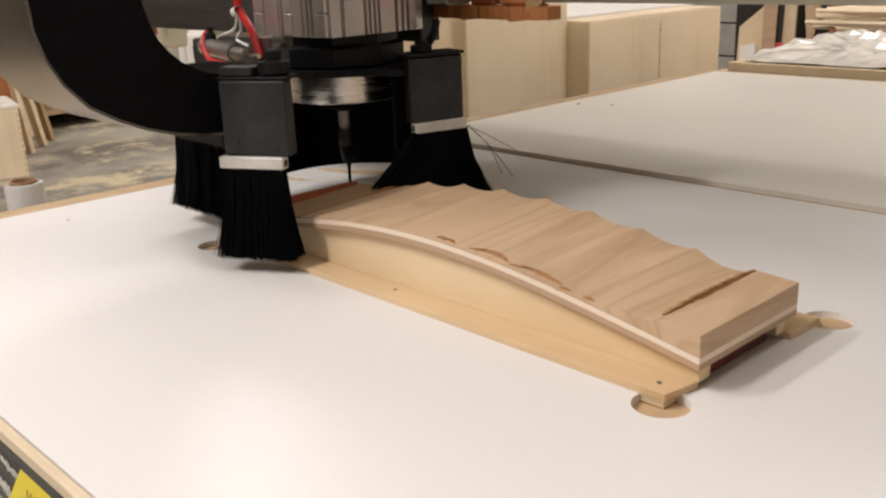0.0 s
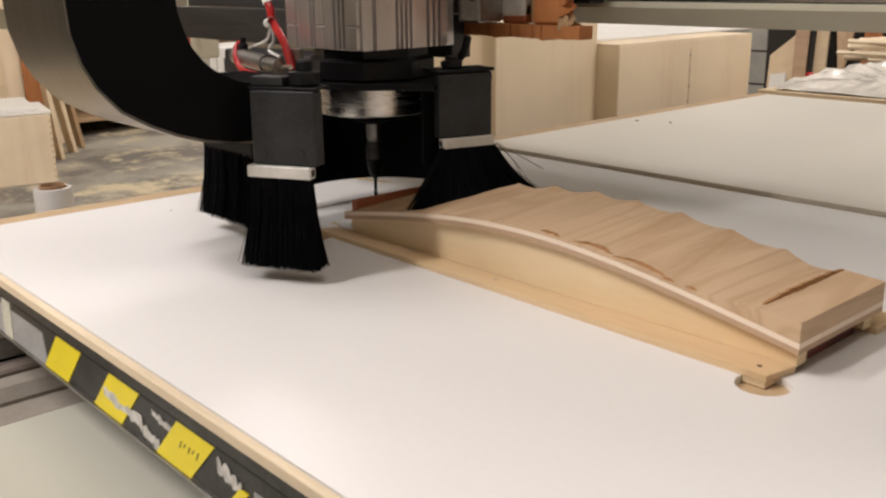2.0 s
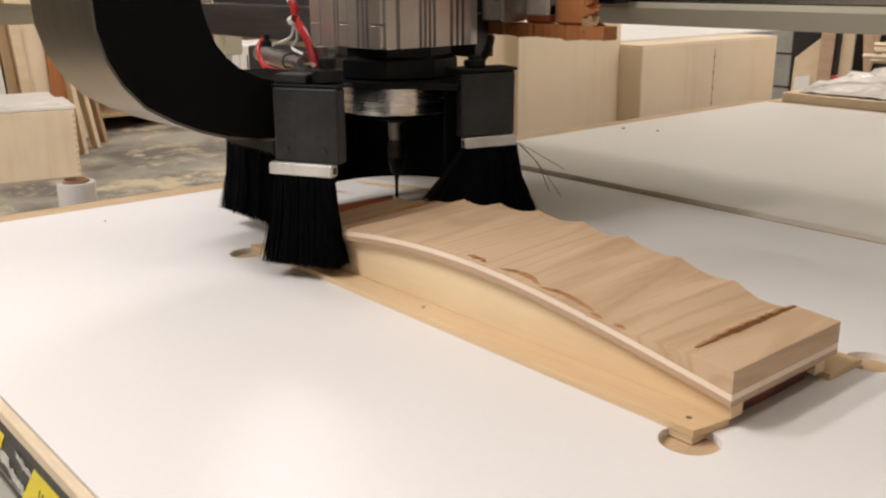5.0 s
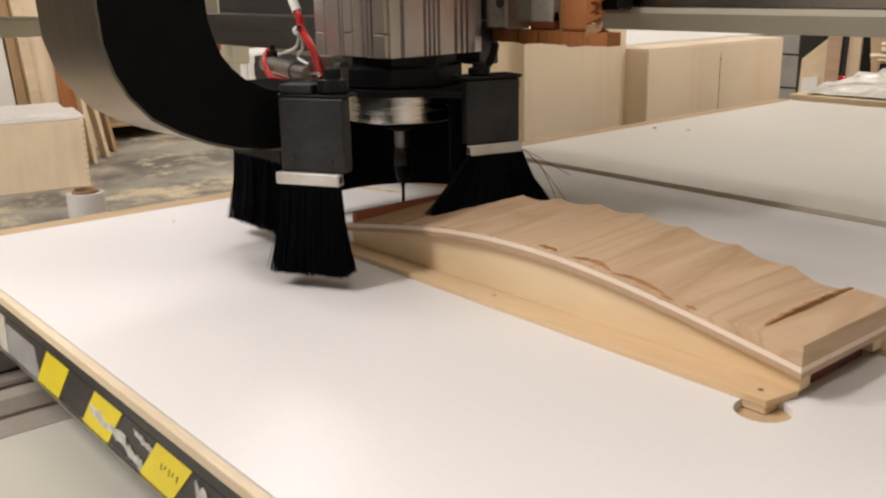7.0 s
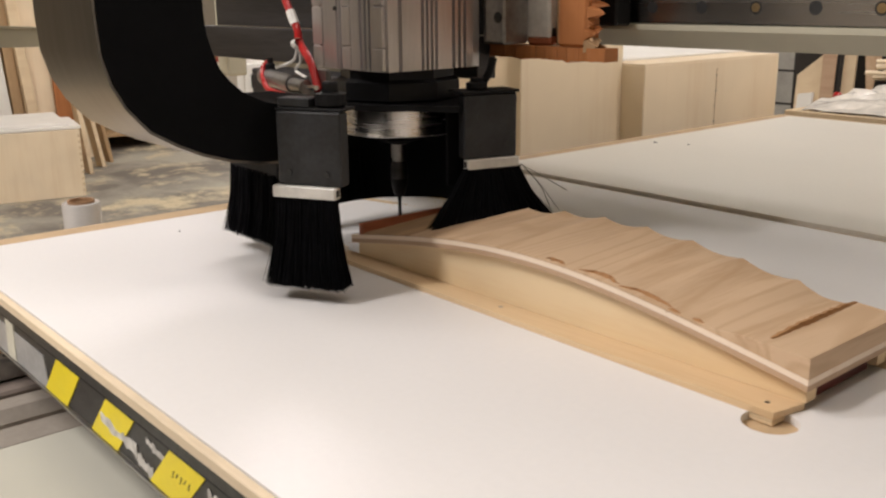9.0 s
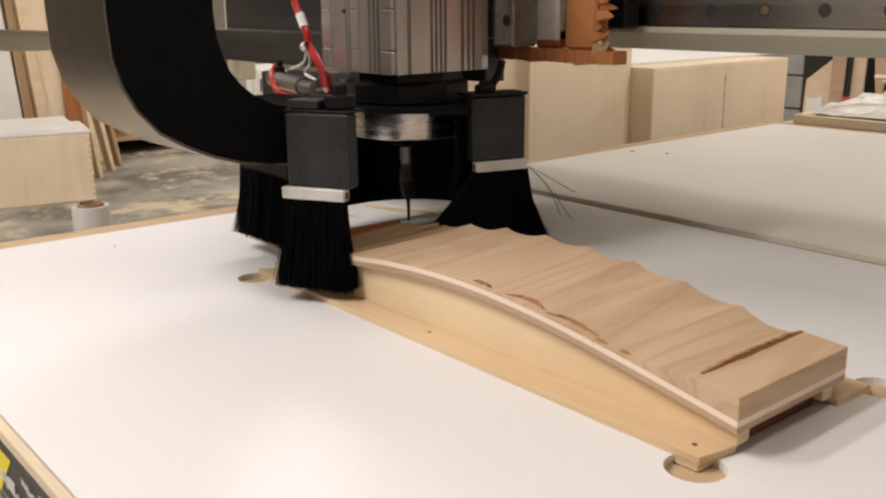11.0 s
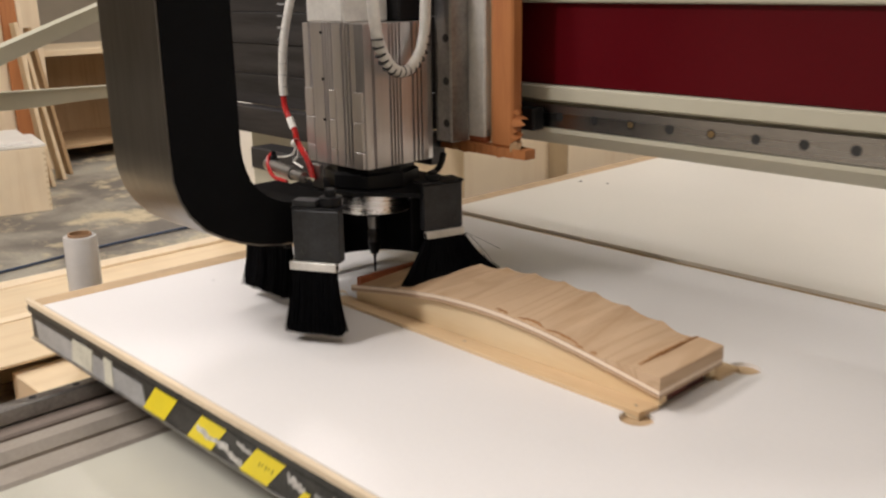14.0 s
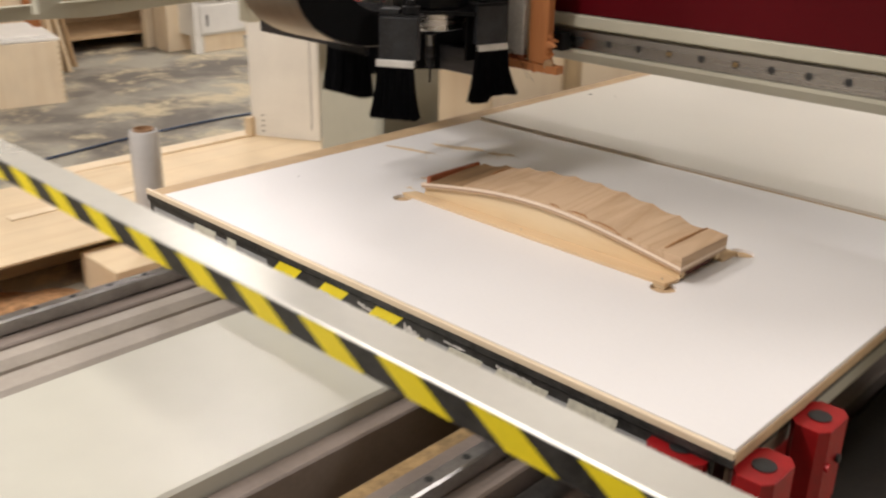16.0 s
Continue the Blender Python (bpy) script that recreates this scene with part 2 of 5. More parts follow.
SAWDUST = surface("sawdust", (0.70, 0.54, 0.35), 0.9, vary=0.15, scale=60, fine=300, bump=0.5)
SAWDUST_BROWN = surface("caked_sawdust", (0.36, 0.24, 0.11), 0.9, vary=0.25, scale=40, fine=200, bump=0.6)
ORANGE_DUST = surface("orange_sawdust", (0.44, 0.24, 0.11), 0.95, vary=0.25, scale=30, fine=160, bump=0.6)
PALE_EDGE = surface("pale_edge", (0.74, 0.61, 0.44), 0.65, vary=0.08, scale=14, stretch=(0.2, 1, 4), bump=0.05)
TORN = surface("torn_paper", (0.60, 0.58, 0.55), 0.6, vary=0.15, scale=60, bump=0.2)
PEN = surface("pen_line", (0.28, 0.22, 0.04), 0.6, vary=0.2, scale=80, bump=0.0)
INK = surface("black_ink", (0.02, 0.02, 0.02), 0.5, vary=0.1, scale=50, bump=0.0)
BRASS = surface("brass_plug", (0.42, 0.30, 0.16), 0.35, 1.0, 0.1, 60, bump=0.05)
FLOOR = dusty_floor()


# ---- helpers ----
def thing(name, label, category, at=(0, 0, 0), group="", kind=""):
    ob = new(name)
    ob.empty_display_size = 0.05
    ob.matrix_basis = pose(*at)
    return tagged(ob, label, category, group, kind)


def to_mesh(bm, name, material, smooth=False):
    bmesh.ops.recalc_face_normals(bm, faces=bm.faces)
    me = bpy.data.meshes.new(name)
    bm.to_mesh(me)
    bm.free()
    me.materials.append(material)
    if smooth:
        for p in me.polygons:
            p.use_smooth = True
        me.set_sharp_from_angle(angle=radians(38))
    return me


def part(name, bm, material, parent, label="", smooth=False):
    ob = new(name, to_mesh(bm, name, material, smooth))
    ob.parent = parent
    return tagged(ob, label)


def single(name, bm, material, label, category, group="", kind="", smooth=False, at=(0, 0, 0)):
    ob = new(name, to_mesh(bm, name, material, smooth))
    ob.matrix_basis = pose(*at)
    return tagged(ob, label, category, group, kind)


def box(x0, x1, y0, y1, z0, z1, bevel=0.002, bm=None, m=None):
    """A box with worn edges, between two corners."""
    out = bm or bmesh.new()
    tmp = bmesh.new()
    bmesh.ops.create_cube(tmp, size=1.0)
    for v in tmp.verts:
        v.co = Vector(((x0 + x1) / 2 + v.co.x * (x1 - x0), (y0 + y1) / 2 + v.co.y * (y1 - y0), (z0 + z1) / 2 + v.co.z * (z1 - z0)))
    if bevel:
        b = min(bevel, 0.3 * min(abs(x1 - x0), abs(y1 - y0), abs(z1 - z0)))
        bmesh.ops.bevel(tmp, geom=tmp.edges[:], offset=b, segments=1, affect="EDGES")
    if m is not None:
        tmp.transform(m)
    join_into(out, tmp)
    return out


def join_into(out, tmp):
    me = bpy.data.meshes.new("tmp")
    tmp.to_mesh(me)
    tmp.free()
    out.from_mesh(me)
    bpy.data.meshes.remove(me)
    return out


def tube(p0, p1, r0, r1=None, seg=24, bm=None, caps=True):
    """A round bar between two points."""
    out = bm or bmesh.new()
    a, b = Vector(p0), Vector(p1)
    r1 = r0 if r1 is None else r1
    q = (b - a).to_track_quat("Z", "Y")
    rings = []
    for c, r in ((a, r0), (b, r1)):
        rings.append([out.verts.new(c + q @ Vector((r * math.cos(2 * math.pi * k / seg), r * math.sin(2 * math.pi * k / seg), 0))) for k in range(seg)])
    for k in range(seg):
        out.faces.new((rings[0][k], rings[0][(k + 1) % seg], rings[1][(k + 1) % seg], rings[1][k]))
    if caps:
        out.faces.new(rings[0][::-1])
        out.faces.new(rings[1])
    return out


def lathe(profile, centre, seg=40, bm=None):
    """Turned shape from (radius, height) pairs about a vertical axis."""
    out = bm or bmesh.new()
    rings = []
    for r, z in profile:
        rings.append([out.verts.new((centre[0] + r * math.cos(2 * math.pi * k / seg), centre[1] + r * math.sin(2 * math.pi * k / seg), centre[2] + z)) for k in range(seg)])
    for a, b in zip(rings, rings[1:]):
        for k in range(seg):
            out.faces.new((a[k], a[(k + 1) % seg], b[(k + 1) % seg], b[k]))
    out.faces.new(rings[0][::-1])
    out.faces.new(rings[-1])
    return out


def hose(points, r, seg=8, bm=None, steps=6):
    """A round cord along a smooth line through the points."""
    out = bm or bmesh.new()
    pts = [Vector(p) for p in points]
    line = []
    for i in range(len(pts) - 1):
        p0, p1, p2, p3 = pts[max(i - 1, 0)], pts[i], pts[i + 1], pts[min(i + 2, len(pts) - 1)]
        for k in range(steps):
            t = k / steps
            line.append(0.5 * ((2 * p1) + (p2 - p0) * t + (2 * p0 - 5 * p1 + 4 * p2 - p3) * t * t + (3 * p1 - p0 - 3 * p2 + p3) * t ** 3))
    line.append(pts[-1])
    prev = None
    for i, c in enumerate(line):
        d = (line[min(i + 1, len(line) - 1)] - line[max(i - 1, 0)]).normalized()
        q = d.to_track_quat("Z", "Y")
        ring = [out.verts.new(c + q @ Vector((r * math.cos(2 * math.pi * k / seg), r * math.sin(2 * math.pi * k / seg), 0))) for k in range(seg)]
        if prev:
            for k in range(seg):
                out.faces.new((prev[k], prev[(k + 1) % seg], ring[(k + 1) % seg], ring[k]))
        prev = ring
    return out


def slab(outline, z0, z1, holes=(), bm=None):
    """A flat sheet of any outline, with round holes (x, y, r) through it."""
    out = bm or bmesh.new()
    tmp = bmesh.new()
    loops = [[(x, y) for x, y in outline]]
    for hx, hy, r in holes:
        loops.append([(hx + r * math.cos(2 * math.pi * k / 28), hy + r * math.sin(2 * math.pi * k / 28)) for k in range(28)])
    edges = []
    for lp in loops:
        vs = [tmp.verts.new((x, y, z1)) for x, y in lp]
        edges += [tmp.edges.new((vs[k], vs[(k + 1) % len(vs)])) for k in range(len(vs))]
    fill = bmesh.ops.triangle_fill(tmp, use_beauty=True, use_dissolve=False, edges=edges)
    faces = [g for g in fill["geom"] if isinstance(g, bmesh.types.BMFace)]
    ext = bmesh.ops.extrude_face_region(tmp, geom=faces)
    for g in ext["geom"]:
        if isinstance(g, bmesh.types.BMVert):
            g.co.z = z0
    join_into(out, tmp)
    return out


def prism_x(profile, x0, x1, bm=None):
    """A bar along x with the profile of (y, z) points."""
    out = bm or bmesh.new()
    a = [out.verts.new((x0, y, z)) for y, z in profile]
    b = [out.verts.new((x1, y, z)) for y, z in profile]
    n = len(profile)
    for k in range(n):
        out.faces.new((a[k], a[(k + 1) % n], b[(k + 1) % n], b[k]))
    out.faces.new(a[::-1])
    out.faces.new(b)
    return out


# ---- the hall ----
def hall():
    tagged(new("floor", to_mesh(box(-9, 5, -5, 8, -0.1, 0.0, 0), "floor", FLOOR)), "worn grey concrete floor with drifts of sawdust", "floor", kind="structure")
    tagged(new("ceiling", to_mesh(box(-9.2, 5.2, -5.2, 8.2, 3.8, 3.95, 0), "ceiling", WHITE_PAINT)), "plain pale workshop ceiling", "ceiling", kind="structure")
    for nm, b in (("wall_west", (-9.2, -9, -5, 8)), ("wall_east", (5, 5.2, -5, 8)), ("wall_south", (-9.2, 5.2, -5.2, -5)), ("wall_north", (-9.2, 5.2, 8, 8.2))):
        tagged(new(nm, to_mesh(box(*b, 0, 3.8, 0), nm, WALL)), "plain dull cream workshop wall", "wall", kind="structure")
    # unseen housings, added over every lamp, the fills too
    for lx, ly, sx, sy, w in LAMPS:
        lamp = thing("strip_light_housing", "unseen white sheet-metal light housing added over a lamp under the ceiling", "ceiling light", (lx, ly, 3.65), "ceiling lights")
        part("housing", box(-sx / 2 - 0.05, sx / 2 + 0.05, -sy / 2 - 0.03, sy / 2 + 0.03, 0.0, 0.15, 0.01), WHITE_PAINT, lamp)


hall()


# ---- the moving table ----
SHEET_HOLES = [(1.172, 0.408, 0.025), (1.192, 0.672, 0.025), (0.468, 0.408, 0.023), (0.468, 0.672, 0.023)]


def table():
    tb = thing("router_table", "brown router bed with white laminated sheets and taped black rail", "router table", (0, 0, Z0))
    part("spoilboard", box(0.0, 1.529, 0.0188, 2.42, -0.026, -0.0075, 0.0015), MDF, tb, "brown fibreboard bed with pale edge")
    part("lipping", box(0.0, 1.53, 0.0095, 0.0185, -0.0122, -0.0006, 0.001), PALE_EDGE, tb, "pale wooden lipping")
    part("edge_strip", box(0.0, 1.53, 0.0112, 0.0185, -0.0262, -0.0125, 0.001), BLACK_TAPE, tb, "black edge below the lipping")
    part("front_sheet", slab([(0.07, 0.0195), (1.526, 0.0195), (1.526, 1.085), (0.095, 1.085)], -0.0075, 0.0, SHEET_HOLES), MELAMINE, tb, "smooth white laminated sheet with four round pockets")
    part("rear_sheet", slab([(0.075, 1.118), (1.522, 1.118), (1.522, 2.345), (0.075, 2.345)], -0.0075, 0.0005), MELAMINE_FAR, tb, "cream-white laminated sheet")
    rail = part("front_rail", box(0.0, 1.50, 0.016, 0.06, -0.085, -0.0265, 0.003), BLACK_TAPE, tb, "black aluminium rail with worn hazard tape")
    part("rail_lip", box(0.0, 1.50, 0.0125, 0.016, -0.0295, -0.0265, 0.001), BLACK, rail)
    part("rail_foot", box(0.0, 1.50, 0.0125, 0.016, -0.087, -0.0835, 0.0005), DULL_STEEL, rail)

    def patch(x0, x1, z0, z1, slant, mat, name, lift, label=""):
        bm = bmesh.new()
        y = 0.016 - lift
        f = [bm.verts.new(c) for c in ((x0, y, z1), (x1, y, z1), (x1 - slant, y, z0), (x0 - slant, y, z0))]
        g = [bm.verts.new((v.co.x, 0.0165, v.co.z)) for v in f]
        bm.faces.new(f)
        for k in range(4):
            bm.faces.new((f[k], f[(k + 1) % 4], g[(k + 1) % 4], g[k]))
        part(name, bm, mat, rail, label)

    for x0, x1 in ((0.520, 0.591), (0.665, 0.735), (0.814, 0.884)):
        patch(x0, x1, -0.083, -0.0305, 0.053, YELLOW, "yellow_tape", 0.0012)
    patch(0.922, 0.936, -0.083, -0.055, 0.028, YELLOW, "yellow_tape", 0.0012)
    patch(0.945, 1.495, -0.083, -0.048, 0.0, GREY_TAPE, "grey_tape", 0.0008)
    patch(0.02, 0.470, -0.083, -0.042, -0.010, GREY_TAPE, "grey_tape", 0.0008)
    for x0, x1, z0, z1, sl in ((0.20, 0.285, -0.080, -0.034, 0.012), (0.330, 0.362, -0.083, -0.032, 0.004), (1.00, 1.075, -0.070, -0.044, 0.012), (1.11, 1.215, -0.078, -0.042, 0.018), (1.255, 1.345, -0.074, -0.036, 0.010)):
        patch(x0, x1, z0, z1, sl, MASKING, "masking_tape", 0.0016)
    rnd = random.Random(4)

    def torn(x0, x1, z0, z1, tilt, lift):
        """A ragged remnant of paper tape."""
        n = 14
        up = [(x0 + (x1 - x0) * q / n, z1 + tilt * q / n - (z1 - z0) * 0.45 * rnd.random()) for q in range(n + 1)]
        lo = [(x0 + (x1 - x0) * q / n, z0 + tilt * q / n + (z1 - z0) * 0.35 * rnd.random()) for q in range(n + 1)]
        bm = bmesh.new()
        a = [bm.verts.new((x, 0.016 - lift, z)) for x, z in up]
        b = [bm.verts.new((x, 0.016 - lift, z)) for x, z in lo]
        for q in range(n):
            bm.faces.new((a[q], a[q + 1], b[q + 1], b[q]))
        ext = bmesh.ops.extrude_face_region(bm, geom=bm.faces[:])
        for g in ext["geom"]:
            if isinstance(g, bmesh.types.BMVert):
                g.co.y = 0.0155
        part("torn_tape", bm, TORN, rail)

    torn(0.645, 0.735, -0.068, -0.050, -0.004, 0.0015)
    torn(0.730, 0.770, -0.076, -0.054, -0.010, 0.0010)
    torn(0.760, 0.800, -0.048, -0.036, -0.006, 0.0010)
    torn(0.885, 0.925, -0.056, -0.036, -0.010, 0.0010)
    torn(0.985, 1.035, -0.042, -0.036, 0.0, 0.0010)
    torn(1.105, 1.180, -0.042, -0.036, 0.0, 0.0010)
    torn(1.300, 1.335, -0.042, -0.033, 0.0, 0.0010)
    # pen marks on the third yellow patch
    for k in range(5):
        patch(0.818 + k * 0.008, 0.8200 + k * 0.008, -0.058 + 0.003 * (k % 2), -0.050, 0.004, PEN, "pen_mark", 0.0016)
    part("frame", box(0.02, 1.49, 0.055, 2.38, -0.085, -0.0265, 0.004), WARM_DARK, tb, "dark steel bed frame")
    part("side_rail", box(1.490, 1.515, 0.055, 2.38, -0.060, -0.0265, 0.004), BLACK_TAPE, tb, "black side rail")
    part("side_channel", box(1.485, 1.505, 0.055, 2.38, -0.105, -0.0605, 0.004), CREAM_DIRTY, tb, "cream side channel")
    # red stops hanging on the corner
    for cx, cy, ry in ((1.448, 0.020, 0), (1.552, 0.062, 90), (1.552, 0.240, 90)):
        m = pose(cx, cy, -0.022, 0, 0, ry)
        bmx = bmesh.new()
        for za, zb, k in ((-0.150, -0.012, 1.0), (-0.165, -0.1505, 0.8)):
            join_into(bmx, slab([(-0.045 * k, -0.018), (-0.030 * k, -0.030), (0.030 * k, -0.030), (0.045 * k, -0.018), (0.045 * k, 0.018), (0.030 * k, 0.030), (-0.030 * k, 0.030), (-0.045 * k, 0.018)], za, zb))
        bmx.transform(m)
        st = part("red_stop", bmx, RED_CLAMP, tb, "red anodised pop-up stop")
        part("bolt_hole", lathe([(0.017, -0.0118), (0.017, -0.0100), (0.010, -0.0095)], m.translation, 20), INK, st)
        for sx in (-0.025, 0.012):
            tmp = bmesh.new()
            tube((sx, -0.036, -0.075), (sx, -0.0305, -0.075), 0.007, seg=12, bm=tmp)
            tmp.transform(m)
            part("bolt", tmp, INK if sx > 0 else RED_CLAMP, st)
    for x, y, r in ((0.121, 1.630, 0.006), (0.20, 1.66, 0.004), (0.175, 0.33, 0.0013), (0.11, 0.62, 0.0011)):
        part("speck", lathe([(r, 0.0004), (r * 0.7, 0.0016)], (x, y, 0), 8), INK, tb)
    return tb


TABLE = table()


# ---- the carved panel and its jig ----
ARCH_C, ARCH_H = 0.835, 0.352


def arch(x):
    u = max(-1.0, min(1.0, (x - ARCH_C) / ARCH_H))
    return 0.0228 + 0.0417 * (0.25 * (math.cos(math.pi * u) + 1) / 2 + 0.75 * (1 - u * u))


Y_NEAR, Y_FAR, X_L, X_R = 0.440, 0.611, 0.497, 1.1865


def layer(lo, hi, nx=70, y0=Y_NEAR, y1=Y_FAR, x0=X_L, x1=X_R):
    bm = bmesh.new()
    cols = []
    for i in range(nx + 1):
        x = x0 + (x1 - x0) * i / nx
        z = arch(x)
        cols.append([bm.verts.new((x, y, z + dz)) for y, dz in ((y0, lo), (y1, lo), (y1, hi), (y0, hi))])
    for a, b in zip(cols, cols[1:]):
        for k in range(4):
            bm.faces.new((a[k], a[(k + 1) % 4], b[(k + 1) % 4], b[k]))
    bm.faces.new(cols[0])
    bm.faces.new(cols[-1][::-1])
    return bm


def carved_height(x, v):
    """Thickness of the carved layer at x; v runs 0 (near edge) to 1 (far edge)."""
    if x > 1.1425:
        return 0.0462 - 0.066 * (x - 1.1425) - arch(x)
    if x < 0.5268:
        return 0.0165
    s = (x - 1.144) / 0.0667 + 0.22 * (1 - v) + 0.05 * math.sin(7 * (1 - v))
    cusp = abs(math.sin(math.pi * s)) ** 0.75
    run = max(0.0, min(1.0, (1.142 - x) / 0.085))
    end = max(0.0, 1 - abs(x - 1.105) / 0.05) ** 2
    depth = 0.0024 + 0.0115 * (1 - v) ** 1.1 * run * run * (3 - 2 * run) + (0.0062 + 0.002 * end) * cusp * (0.12 + 0.88 * v ** 1.3)
    depth += 0.0005 * noise.noise(Vector((x * 60, v * 9, 0)))
    return max(0.0012, 0.0165 - depth)


def panel():
    th = thing("carved_panel", "arched oak panel with rippled carved top on a plywood jig", "wood panel", (0, 0, Z0))
    part("bottom_layer", layer(0.0, 0.0056), OAK_SIDE, th, "brown oak ply")
    part("middle_layer", layer(0.0057, 0.0112), VENEER, th, "pale ply line")
    carved("carved_top", 0.628, X_R, 170, OAK, th, "pale brown oak, scalloped by the cutter")
    carved("dark_stave", 0.5272, 0.6275, 32, OAK_DARK, th, "darker brown stave")
    carved("red_edge", 0.516, 0.5265, 4, RED_WOOD, th, "reddish brown uncut edge")
    finish_panel(th)
    return th


def carved(name, xa, xb, nx, material, th, label):
    bm = bmesh.new()
    ny = 30
    top = []
    for i in range(nx + 1):
        x = xa + (xb - xa) * i / nx
        top.append([bm.verts.new((x, Y_NEAR + (Y_FAR - Y_NEAR) * j / ny, arch(x) + 0.0113 + carved_height(x, j / ny))) for j in range(ny + 1)])
    low = [[bm.verts.new((top[i][j].co.x, top[i][j].co.y, arch(top[i][j].co.x) + 0.0113)) for j in (0, ny)] for i in range(nx + 1)]
    for i in range(nx):
        for j in range(ny):
            bm.faces.new((top[i][j], top[i + 1][j], top[i + 1][j + 1], top[i][j + 1]))
        bm.faces.new((top[i][0], low[i][0], low[i + 1][0], top[i + 1][0]))
        bm.faces.new((top[i][ny], top[i + 1][ny], low[i + 1][1], low[i][1]))
        bm.faces.new((low[i][0], low[i][1], low[i + 1][1], low[i + 1][0]))
    bm.faces.new([top[0][j] for j in range(ny + 1)] + [low[0][1], low[0][0]])
    bm.faces.new([top[nx][j] for j in range(ny, -1, -1)] + [low[nx][0], low[nx][1]])
    part(name, bm, material, th, label, True)


def finish_panel(th):
    rnd = random.Random(3)

    def fin(path, name, h):
        b = bmesh.new()
        rows = []
        for k, (x, y) in enumerate(path):
            v = (y - Y_NEAR) / (Y_FAR - Y_NEAR)
            z = arch(x) + 0.0113 + (max if x > 1.13 else min)(carved_height(x - 0.004, v), carved_height(x + 0.003, v))
            u = k / (len(path) - 1)
            hh = h * (0.8 + 0.35 * rnd.random()) * (0.12 + math.sin(math.pi * u) ** 0.7)
            w = 0.0024 + 0.0012 * rnd.random()
            rows.append([b.verts.new(c) for c in ((x - w, y - w, z - 0.002), (x + w, y + w, z - 0.002), (x + 0.4 * w, y, z + hh), (x - 0.7 * w, y, z + hh * 0.85))])
        for a, c in zip(rows, rows[1:]):
            for k in range(4):
                b.faces.new((a[k], a[(k + 1) % 4], c[(k + 1) % 4], c[k]))
        b.faces.new(rows[0])
        b.faces.new(rows[-1][::-1])
        part(name, b, SLIVER, th, "torn brown wood fibres")

    fin([(1.1405 + 0.002 * rnd.random(), 0.458 + 0.152 * k / 30) for k in range(31)], "torn_fin", 0.0036)
    fin([(0.626 + 0.002 * rnd.random(), 0.535 + 0.073 * k / 16) for k in range(17)], "torn_fin", 0.0042)
    fin([(0.868 + 0.026 * k / 8, 0.4440 + 0.006 * rnd.random()) for k in range(9)], "torn_sliver", 0.0030)
    fin([(0.918 + 0.050 * k / 14, 0.4430 + 0.007 * math.sin(k / 14 * 2.6) + 0.002 * rnd.random()) for k in range(15)], "torn_sliver", 0.0034)
    fin([(0.972 + 0.064 * k / 16, 0.4425 + 0.006 * math.sin(k / 16 * 2.6) + 0.002 * rnd.random()) for k in range(17)], "torn_sliver", 0.0036)
    fin([(1.036 + 0.012 * k / 5, 0.443) for k in range(6)], "torn_sliver", 0.0026)
    fin([(1.064 + 0.010 * k / 5, 0.4435) for k in range(6)], "torn_sliver", 0.0026)


PANEL = panel()


def jig():
    th = thing("bending_jig", "birch plywood arch jig screwed together, its tabs set in round pockets", "jig", (0, 0, Z0))
    part("base_strip", slab([(0.455, 0.421), (1.172, 0.4125), (1.179, 0.4525), (0.470, 0.4525)], 0.0003, 0.0068), PLY_WARM, th, "pale plywood base strip")
    part("base_strip", slab([(0.470, 0.5995), (1.188, 0.5995), (1.190, 0.656), (0.470, 0.656)], 0.0003, 0.0068), PLY_WARM, th)
    for x, y in ((1.1435, 0.4150), (1.161, 0.640), (0.458, 0.423), (0.472, 0.640)):
        part("tab", box(x, x + 0.028, y - 0.002, y + 0.024, -0.007, 0.0001, 0.001), PLY_EDGE, th, "plywood tab with layered edge")
    for y0, y1, nm in ((0.4515, 0.4685, "side_board"), (0.5850, 0.6020, "side_board")):
        bm = bmesh.new()
        cols = []
        for i in range(61):
            x = 0.4985 + (1.1805 - 0.4985) * i / 60
            zt = arch(x) - 0.0003
            cols.append([bm.verts.new(c) for c in ((x, y0, 0.0070), (x, y1, 0.0070), (x, y1, zt), (x, y0, zt))])
        for a, b in zip(cols, cols[1:]):
            for k in range(4):
                bm.faces.new((a[k], a[(k + 1) % 4], b[(k + 1) % 4], b[k]))
        bm.faces.new(cols[0])
        bm.faces.new(cols[-1][::-1])
        part(nm, bm, PLY, th, "cream birch plywood side cut to the arch")
    part("end_block", box(1.150, 1.172, 0.4687, 0.5848, 0.0005, 0.0222, 0.001), MAROON, th, "dark maroon end block")
    part("end_block", box(0.503, 0.520, 0.4687, 0.5848, 0.0005, 0.0222, 0.001), MAROON, th)
    for x, y in ((0.804, 0.437), (1.156, 0.429)):
        part("screw", lathe([(0.0026, 0.0067), (0.0026, 0.0072), (0.0012, 0.0070)], (x, y, 0), 10), DULL_STEEL, th)
    return th


JIG = jig()


